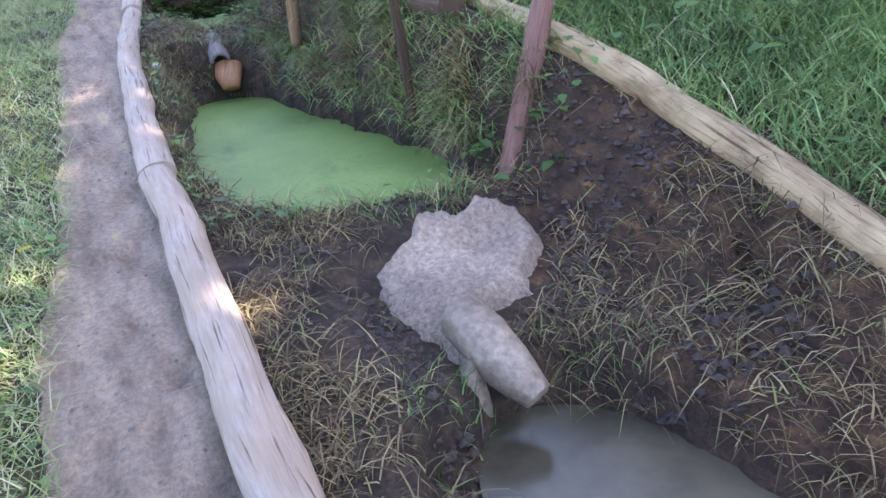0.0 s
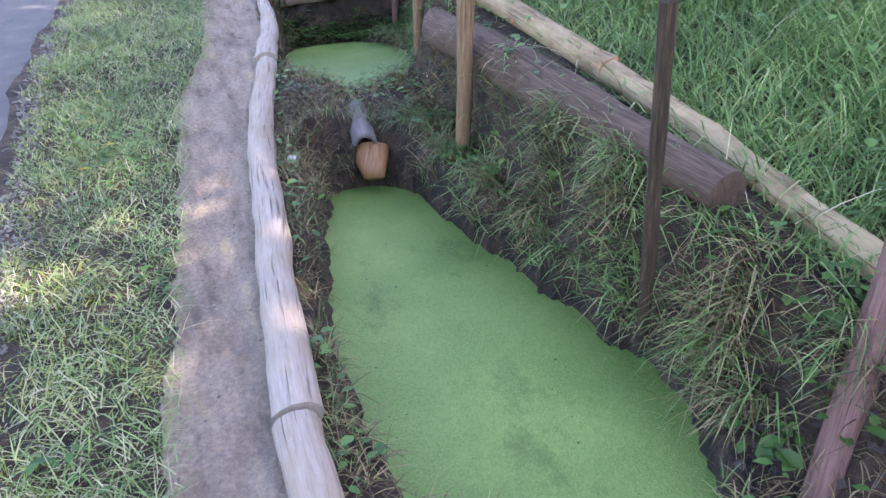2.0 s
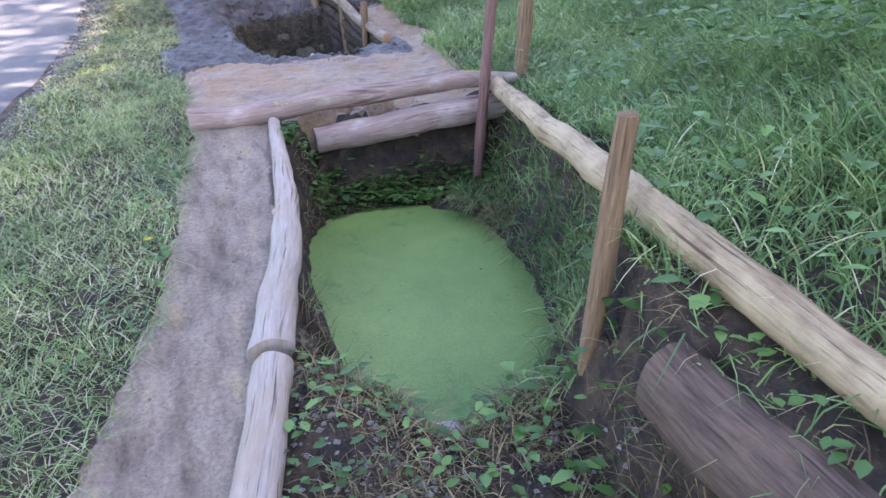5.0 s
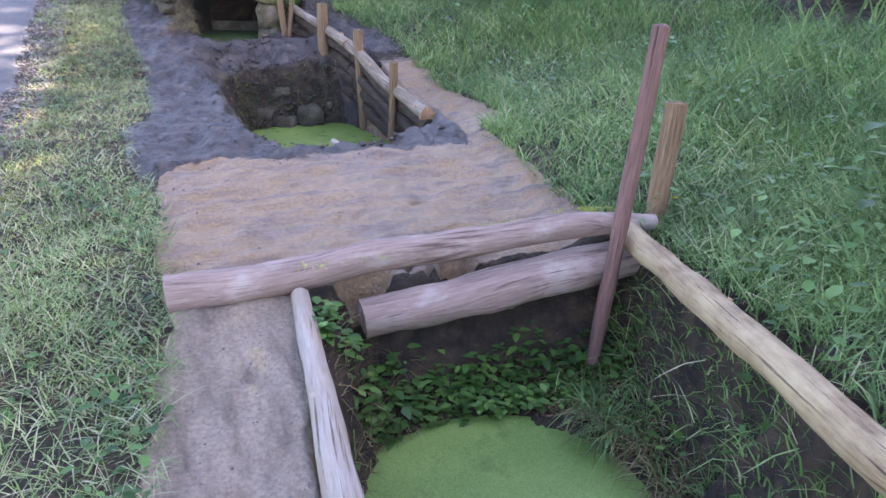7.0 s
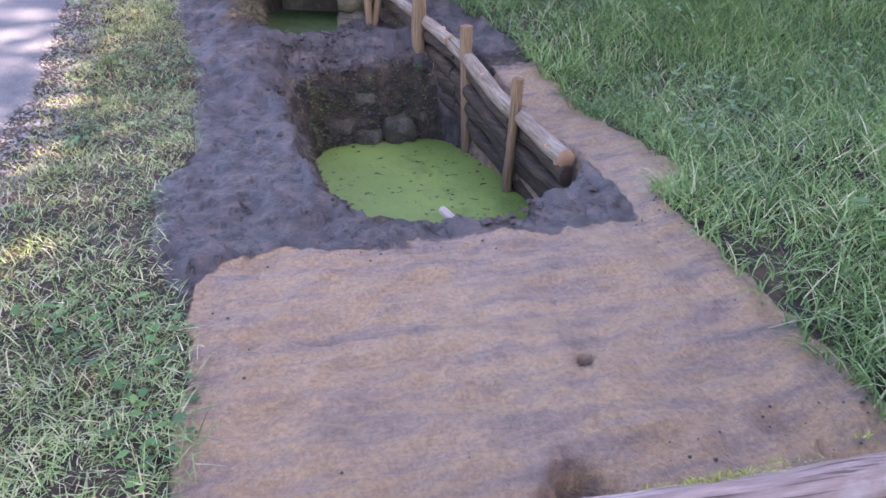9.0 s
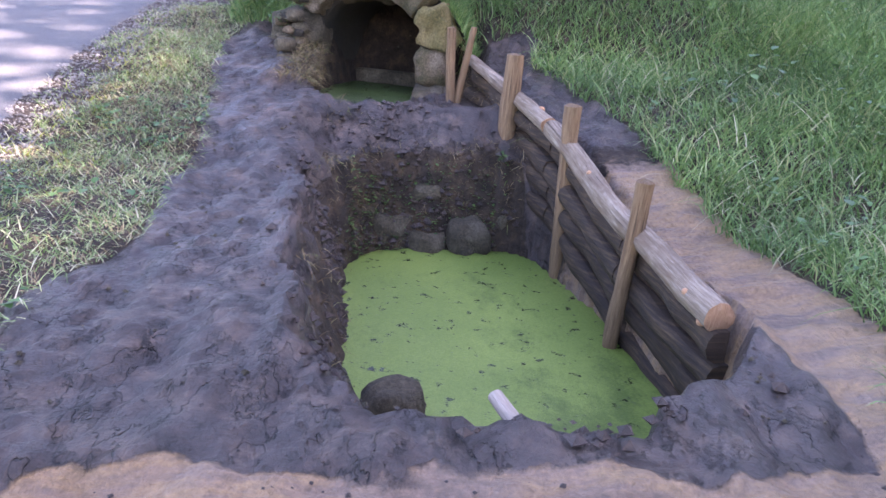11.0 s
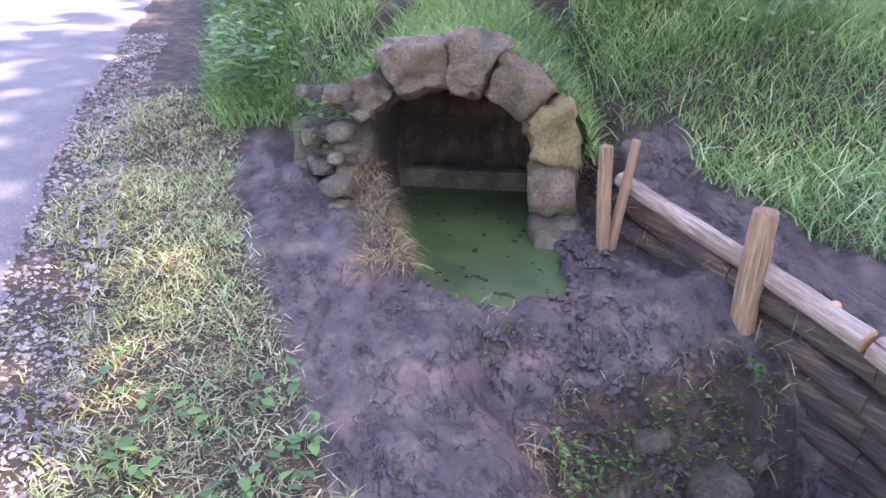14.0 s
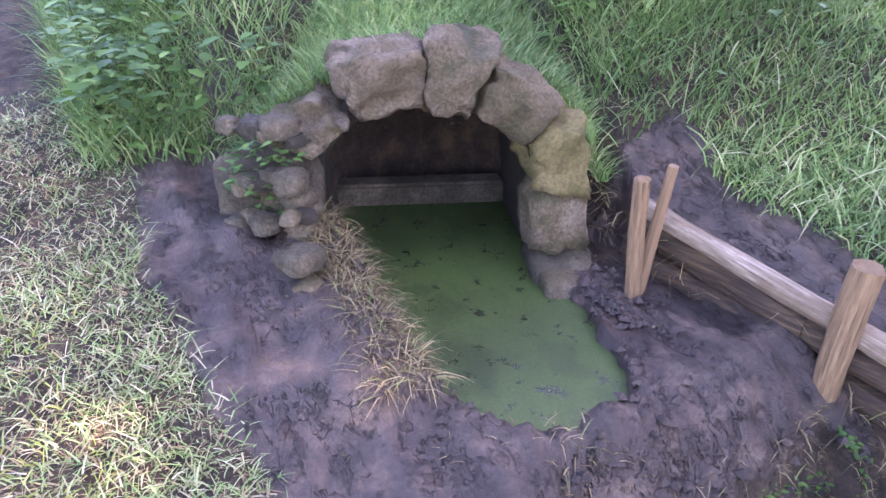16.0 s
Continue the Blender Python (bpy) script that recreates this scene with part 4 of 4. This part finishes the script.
blades("verge_moss", x, y, 0.055 + 0 * x, 0.007, 0.8, MOSSY, "yellow-green short grass and moss along the lane edge", 66, curl=0.8)
x, y = scatter(42000, -0.8, 0.5, -1.0, 15.2, lambda x, y: (x > road_of(y) + 0.08) & (x < left_of(y) + 0.04) & (RS.rand(len(x)) < 1 - 0.3 * smooth(8, 10.5, y)))
blades("grass_clippings", x, y, 0.11 - 0.05 * smooth(8, 10.5, y), 0.0045, 1.35, VERGE, "mown clippings lying on the verge", 16, lift=0.03, curl=0.25)
x, y = scatter(7000, -0.7, 0.5, -0.5, 13.0, lambda x, y: (x > road_of(y) + 0.15) & (x < left_of(y) + 0.02) & (patchy(x, y, 2.3, 311) > 0.62))
leaves("verge_weeds", x, y, height(x, y) + 0.015 + 0.04 * RS.rand(len(x)), 0.04, LEAF, "low clover and nettles in the verge", 17)


def wall_keep(x, y):
    g = pool_gap(x, y)
    return (g > 0.03) & (g < 0.75) & (x > np.interp(y, LOGY, LOGX) + 0.08) & (x < edge_of(y) + 0.1) & (y < 8.15) & ((y > 1.7) | (x < 0.75) | ((RS.rand(len(x)) < 0.7) & (outside(SLAB, x, y) > 0.03)))


x, y = scatter(120000, 0.2, 2.6, -0.6, 8.15, lambda x, y: wall_keep(x, y) & (RS.rand(len(x)) < np.where(x > 1.0 + 0.1 * y, np.where(y < 1.7, 1.4, 0.28), 0.8) * (2.2 * patchy(x, y, 3, 401) - 0.3)))
blades("bank_straw", x, y, 0.12 + 0 * x, 0.0048, 1.3, STRAW, "dry straw and roots over the dug banks", 18, lift=0.015, curl=0.9)
x, y = scatter(42000, 1.2, 2.7, 0.2, 8.1, lambda x, y: (abs(x - edge_of(y) + 0.1) < 0.17) & (RS.rand(len(x)) < patchy(x, y, 2.0, 403)))
thin = RS.rand(len(x)) < smooth(1.6, 2.5, y)
x, y = x[thin], y[thin]
blades("hanging_grass", x, y, 0.21 + 0 * x, 0.007, 0.9, GRASS, "grass hanging over the bank edge", 19, curl=1.5)
x, y = scatter(15000, 1.2, 2.6, 0.2, 8.1, lambda x, y: (abs(x - edge_of(y) + 0.1) < 0.14) & (RS.rand(len(x)) < patchy(x, y, 2.0, 405)))
blades("hanging_straw", x, y, 0.22 + 0 * x, 0.005, 1.0, STRAW, "dry grass hanging down the bank", 20, curl=1.6)
# matted tufts leaning out from the bank towards the pools
ty = 0.6 + 7.0 * RS.rand(90)
tx = edge_of(ty) - 0.02 - 0.26 * RS.rand(90) ** 1.5
for name, mat, per, text, chance, long in (("straw_tufts", STRAW, 75, "dry matted grass tufts drooping over the bank", 0.8, 0.2), ("green_tufts", GRASS, 60, "long green grass tufts drooping over the bank", 0.55, 0.22)):
    pick = (RS.rand(90) < chance) & (ty > 1.7) & (abs(ty - 5.9) > 0.7)
    x, y = np.repeat(tx[pick], per), np.repeat(ty[pick], per)
    x, y = x + RS.normal(0, 0.03, len(x)), y + RS.normal(0, 0.045, len(x))
    blades(name, x, y, long + 0 * x, 0.006, 0.75, mat, text, 61 + per, curl=1.5, facing=np.pi)
x, y = scatter(2600, 1.1, 2.5, 1.4, 8.0, lambda x, y: (x > edge_of(y) - 0.45) & (x < edge_of(y) + 0.05) & (pool_gap(x, y) > 0.03) & (patchy(x, y, 3.0, 417) > 0.5))
leaves("bank_nettles", x, y, height(x, y) + 0.04 + 0.1 * RS.rand(len(x)), 0.06, LEAF, "broad green nettle leaves on the pool bank", 65)
x, y = scatter(6000, 0.2, 2.5, 1.65, 8.5, lambda x, y: wall_keep(x, y) & (patchy(x, y, 2.5, 407) > 0.45))
leaves("bank_weeds", x, y, height(x, y) + 0.02 + 0.06 * RS.rand(len(x)), 0.04, LEAF, "ivy-like weeds on the shady pool banks", 22)
x, y = scatter(16000, 0.2, 1.3, 0.5, 8.4, lambda x, y: (x > np.interp(y, LOGY, LOGX) + 0.06) & (pool_gap(x, y) > -0.03) & (pool_gap(x, y) < 0.22) & (RS.rand(len(x)) < 0.8 * patchy(x, y, 3, 409)))
blades("pool_edge_grass", x, y, 0.09 + 0 * x, 0.005, 0.5, GRASS, "sparse green shoots at the pool edge", 23)
x, y = scatter(12000, 0.55, 1.25, 10.7, 13.9, lambda x, y: (pool_gap(x, y) > 0.0) & (pool_gap(x, y) < 0.2) & (RS.rand(len(x)) < 0.5 * patchy(x, y, 4, 411)))
blades("root_fringe", x, y, 0.06 + 0 * x, 0.004, 1.2, STRAW, "torn roots and straw along the muddy pool edge", 24, curl=0.9)
x, y = scatter(9000, 0.85, 2.1, 12.0, 12.8, lambda x, y: (outside(POOLS["3"][1], x, y) > 0.0) & (outside(POOLS["3"][1], x, y) < 0.26) & (RS.rand(len(x)) < patchy(x, y, 5, 413)))
blades("dam_straw", x, y, 0.07 + 0 * x, 0.004, 1.2, STRAW, "straw and roots on the dam face", 51, curl=1.2)
x, y = scatter(5000, 1.1, 2.0, 12.2, 12.75, lambda x, y: (outside(POOLS["3"][1], x, y) > -0.02) & (outside(POOLS["3"][1], x, y) < 0.16) & (RS.rand(len(x)) < 0.7))
leaves("dam_moss", x, y, height(x, y) + 0.01, 0.022, LEAF, "small moss and weeds on the dam face", 52)
x, y = scatter(1100, 1.0, 2.5, 7.9, 8.14, lambda x, y: (pool_gap(x, y) > 0.02))
leaves("pool_head_weeds", x, y, height(x, y) + 0.03 + 0.06 * RS.rand(len(x)), 0.05, LEAF, "fresh weeds below the retaining log", 53)
x, y = scatter(5000, 0.62, 0.86, 13.2, 14.1, lambda x, y: (abs(x - 0.72 - 0.1 * (y - 13.4)) < 0.09))
blades("dry_tuft", x, y, 0.12 + 0 * x, 0.005, 1.1, STRAW, "pale dry grass tuft beside the arch pool", 25, curl=1.2)


def arch_frame(x, y):
    c, q = math.cos(radians(TURN)), math.sin(radians(TURN))
    return (x - 1.2) * c + (y - 14.02) * q, -(x - 1.2) * q + (y - 14.02) * c


def inside_arch(x, y):
    u, v = arch_frame(x, y)
    return (abs(u) < 0.56) & (v > -0.3) & (v < 1.75)


def hill_keep(x, y):
    v = y + 0.42 * (x - 1.2)
    return (v > 14.2) & (x > 0.05) & ~((v < 14.6) & (abs(x - 1.2) < 0.2)) & ~bank_bare(x, y) & (outside(POOLS["4"][1], x, y) > 0.02) & ~inside_arch(x, y)


x, y = scatter(60000, -0.1, 4.0, 14.0, 19.0, hill_keep)
blades("mound_grass", x, y, 0.2 + 0.1 * patchy(x, y, 1.5, 501), 0.007, 0.45, GRASS, "tall fresh grass on the mound over the arch", 26, curl=0.8)
x, y = scatter(16000, -0.3, 3.5, 14.2, 18.0, lambda x, y: hill_keep(x, y) & (patchy(x, y, 1.0, 503) > 0.35))
leaves("nettles", x, y, height(x, y) + 0.05 + 0.4 * RS.rand(len(x)), 0.07, LEAF, "thick nettles growing behind the arch", 27)
u, v = RS.rand(20000) * 1.5 - 0.75, 0.06 + 1.7 * RS.rand(20000) ** 1.3
c, q = math.cos(radians(TURN)), math.sin(radians(TURN))
x, y = 1.2 + u * c - v * q, 14.02 + u * q + v * c
fu, fv, fz = -0.72 + 0.3 * RS.rand(900), -0.3 + 0.28 * RS.rand(900), 1.3 + 0.6 * RS.rand(900)
keep = patchy(fu * 3, fz * 3, 3.0, 511) > 0.5
fu, fv, fz = fu[keep], fv[keep], fz[keep]
leaves("arch_ferns", 1.2 + fu * c - fv * q, 14.02 + fu * q + fv * c, fz, 0.03, LEAF, "small ferns and moss rooted in the rubble", 68)
blades("crown_grass", x, y, 0.13 + 0.1 * smooth(0.2, 0.7, v), 0.006, 0.5, GRASS, "fresh grass growing over the crown of the arch", 29, z=1.25 + SPRING + 0.5 * np.sqrt(np.clip(1 - (u / 0.7) ** 2, 0, 1)) - 0.06 + 0.25 * smooth(0.2, 1.7, v), curl=0.8)
x, y = scatter(2500, 1.5, 2.5, 12.5, 14.0, lambda x, y: (abs(x - edge_of(y) + 0.08) < 0.07))
blades("wall_grass", x, y, 0.14 + 0 * x, 0.0045, 1.1, STRAW, "grass caught between the planks", 28, z=np.interp(y, BY, BZ) - 0.3 * RS.rand(len(x)), curl=1.3)

# gravel shoulder and dam pebbles


def pebbles(name, x, y, size, mat, label, seed):
    rs = np.random.RandomState(seed)
    n = len(x)
    base = np.array([(1, 0, 0), (-1, 0, 0), (0, 1, 0), (0, -1, 0), (0, 0, 0.7), (0, 0, -0.7)], float)
    tri = np.array([(0, 2, 4), (2, 1, 4), (1, 3, 4), (3, 0, 4), (2, 0, 5), (1, 2, 5), (3, 1, 5), (0, 3, 5)])
    s = size * (0.4 + rs.rand(n) ** 2 * 1.4)
    w = rs.rand(n) * 6.28
    v = base[None] * s[:, None, None] * (0.7 + 0.6 * rs.rand(n, 6, 1))
    c, q = np.cos(w)[:, None], np.sin(w)[:, None]
    v = np.stack([v[..., 0] * c - v[..., 1] * q, v[..., 0] * q + v[..., 1] * c, v[..., 2]], 2)
    v += np.stack([x, y, height(x, y) + 0.2 * s], 1)[:, None]
    T = (tri[None] + np.arange(n)[:, None, None] * 6).reshape(-1, 3)
    ob = array_mesh(name, v.reshape(-1, 3), T, mat)
    ob.data.polygons.foreach_set("use_smooth", np.zeros(len(T), bool))
    return tagged(ob, label, "gravel", kind="stuff")


x, y = scatter(60000, -1.1, 0.0, -1, 17, lambda x, y: (abs(x - road_of(y) + 0.08) < 0.07 + 0.12 * smooth(9, 12, y) + 0.05 * rough_noise(x, y, 4, 7)))
pebbles("gravel", x, y, 0.0085, GRAVEL, "loose grey gravel along the lane edge", 31)
x, y = scatter(1000, 0.6, 1.6, 4.9, 6.1, lambda x, y: (pool_gap(x, y) > 0) & (x > np.interp(y, LOGY, LOGX) + 0.06))
pebbles("pebbles", x, y, 0.009, GRAVEL, "pebbles mixed in the soil dam", 32)
x, y = scatter(1500, -0.3, 1.0, -0.5, 8.4, lambda x, y: (x > left_of(y)) & (x < np.interp(y, LOGY, LOGX)))
pebbles("path_grit", x, y, 0.005, GRAVEL, "grit trodden into the dirt path", 33)
x, y = scatter(9000, -0.2, 2.4, 0.6, 15, lambda x, y: (pool_gap(x, y) > 0.02) & (x > np.where(y < 8.4, np.interp(y, LOGY, LOGX) + 0.05, left_of(y))) & ((y < 8.3) | (y > 10.0)) & (RS.rand(len(x)) < 0.5))
pebbles("clods", x, y, 0.007, RUBBLE, "small clods of earth", 34)

x, y = scatter(26000, 0.2, 2.5, 9.7, 14.0, lambda x, y: (pool_gap(x, y) > 0.0) & (pool_gap(x, y) < 0.3) & (x > left_of(y)) & (x < edge_of(y) - 0.16) & (RS.rand(len(x)) < smooth(0.3, 0.02, pool_gap(x, y)) * (2 * patchy(x, y, 3, 421) - 0.3)))
pebbles("mud_clods", x, y, 0.016, MUDCLOD, "wet dark clods crumbling from the pool edges", 35)
x, y = scatter(5000, 0.5, 1.75, 0.2, 1.9, lambda x, y: (pool_gap(x, y) > 0.02) & (outside(SLAB, x, y) > 0.02) & (RS.rand(len(x)) < patchy(x, y, 3, 427)))
pebbles("earth_clods", x, y, 0.013, MUDCLOD, "crumbly dark clods on the dug bank", 37)
x, y = scatter(1300, 0.4, 2.6, 8.36, 10.0, lambda x, y: RS.rand(len(x)) < smooth(0.35, 0.0, np.minimum(np.minimum(x - 0.42, 2.6 - x), np.minimum(y - 8.4, 10.0 - y))) * patchy(x, y, 4, 423) * 1.4)
pebbles("clay_crumbs", x, y, 0.0055, MUDCLOD, "dark crumbs pressed into the clay platform", 36)
x = np.concatenate([1.5 + 0.2 * RS.normal(0, 1, 5000), 2.35 + 0.12 * RS.normal(0, 1, 900)])
y = 8.285 + 0.028 * RS.normal(0, 1, len(x))
keep = (x > 0.9) & (x < 2.6) & (abs(y - 8.285) < 0.06) & (patchy(x, y, 7, 425) > 0.42)
x, y = x[keep], y[keep]
blades("log_moss", x, y, 0.016 + 0 * x, 0.005, 0.7, MOSSY, "yellow-green moss growing on the crossing pole", 67, z=np.interp(x, [0.46, 1.0, 1.7, 2.3, 2.66], [0.895, 0.92, 0.975, 1.02, 0.985]) - 6.0 * (y - 8.285) ** 2)

# ---- trees that shade the lane ----
def tree(base, tall, seed, label):
    ob = thing("tree", label, "tree", base, "trees shading the lane")
    rs = random.Random(seed)
    top = Vector((rs.uniform(-0.4, 0.4), rs.uniform(-0.4, 0.4), tall * 0.75))
    v, f, uv, n, c = tube([(0, 0, -0.3), tuple(top * 0.5), tuple(top)], [0.24, 0.17, 0.07], seed, 12, 0.08)
    mesh_object("trunk", v, f, BARKTREE, ob, uv=uv)
    heads = []
    for k in range(9):
        w, s = k * 2.4 + rs.random(), rs.uniform(0.45, 0.9)
        start = top * s
        end = start + Vector((math.cos(w), math.sin(w), 0.45)) * rs.uniform(1.8, 3.9)
        v, f, uv, n, c = tube([tuple(start), tuple(start.lerp(end, 0.5) + Vector((0, 0, 0.15))), tuple(end)], [0.07, 0.045, 0.015], seed + k, 7, 0.08)
        mesh_object("limb", v, f, BARKTREE, ob, uv=uv)
        heads += [end, start.lerp(end, 0.65)]
    heads.append(top)
    ar = np.random.RandomState(seed)
    h = np.array([tuple(q) for q in heads])
    n = LEAVES
    p = h[ar.randint(0, len(h), n)] + ar.normal(0, 1, (n, 3)) * np.array([0.95, 0.95, 0.7])
    crown = leaves("crown", p[:, 0], p[:, 1], p[:, 2], 0.24, CANOPY, "", seed, spread=1.6)
    for key in ("label", "category", "kind"):
        if key in crown:
            del crown[key]
    crown.parent = ob
    return ob


LEAVES = 10000
for i, (tx, ty) in enumerate(((13.5, -9.0), (12.8, -6.0), (13.3, -3.2), (12.7, -0.4), (13.4, 2.4), (12.8, 5.2), (13.4, 8.0), (12.9, 10.8), (13.5, 13.6), (16.0, -4.0), (16.2, 2.0), (16.0, 8.0), (16.2, 13.0))):
    tree((tx, ty, at(tx, ty)), 11.5 + (i * 37 % 10) * 0.2, 700 + i * 13, "tall leafy tree standing beyond the meadow")
x, y = scatter(24000, 7.0, 12.0, -12.0, 30.0, lambda x, y: x > 7.2)
leaves("meadow_scrub", x, y, height(x, y) + 1.1 * RS.rand(len(x)), 0.16, LEAF, "green scrub at the far side of the meadow", 42, category="undergrowth")
x, y = scatter(30000, -9.0, -3.7, -6.0, 30.0, lambda x, y: x < -3.75 - 0.3 * patchy(x, y, 1, 601))
leaves("roadside_undergrowth", x, y, height(x, y) + 0.55 * RS.rand(len(x)), 0.13, LEAF, "low green undergrowth along the far side of the lane", 41, category="undergrowth")

# ---- small things ----
def flower(px, py, up):
    ob = thing("dandelion", "yellow flower in the grass", "flower", (px, py, at(px, py)), "yellow flowers")
    bm = bmesh.new()
    bmesh.ops.create_cone(bm, cap_ends=True, segments=6, radius1=0.002, radius2=0.002, depth=up, matrix=Matrix.Translation((0, 0, up / 2)))
    part("stem", bm, LEAF, ob)
    bm = bmesh.new()
    for k in range(14):
        w = k * 2.4
        r = 0.007 + 0.001 * k
        c = Vector((0, 0, up))
        vs = [bm.verts.new(c), bm.verts.new(c + Vector((math.cos(w - 0.25) * r, math.sin(w - 0.25) * r, 0.006))), bm.verts.new(c + Vector((math.cos(w) * r * 1.25, math.sin(w) * r * 1.25, 0.005))), bm.verts.new(c + Vector((math.cos(w + 0.25) * r, math.sin(w + 0.25) * r, 0.006)))]
        bm.faces.new(vs)
    part("petals", bm, YELLOW, ob)


for px, py in ((-0.33, 4.75), (-0.45, 4.5), (0.25, 6.75), (-0.3, 2.0), (2.95, 8.4), (-0.4, 5.6)):
    flower(px, py, 0.05)
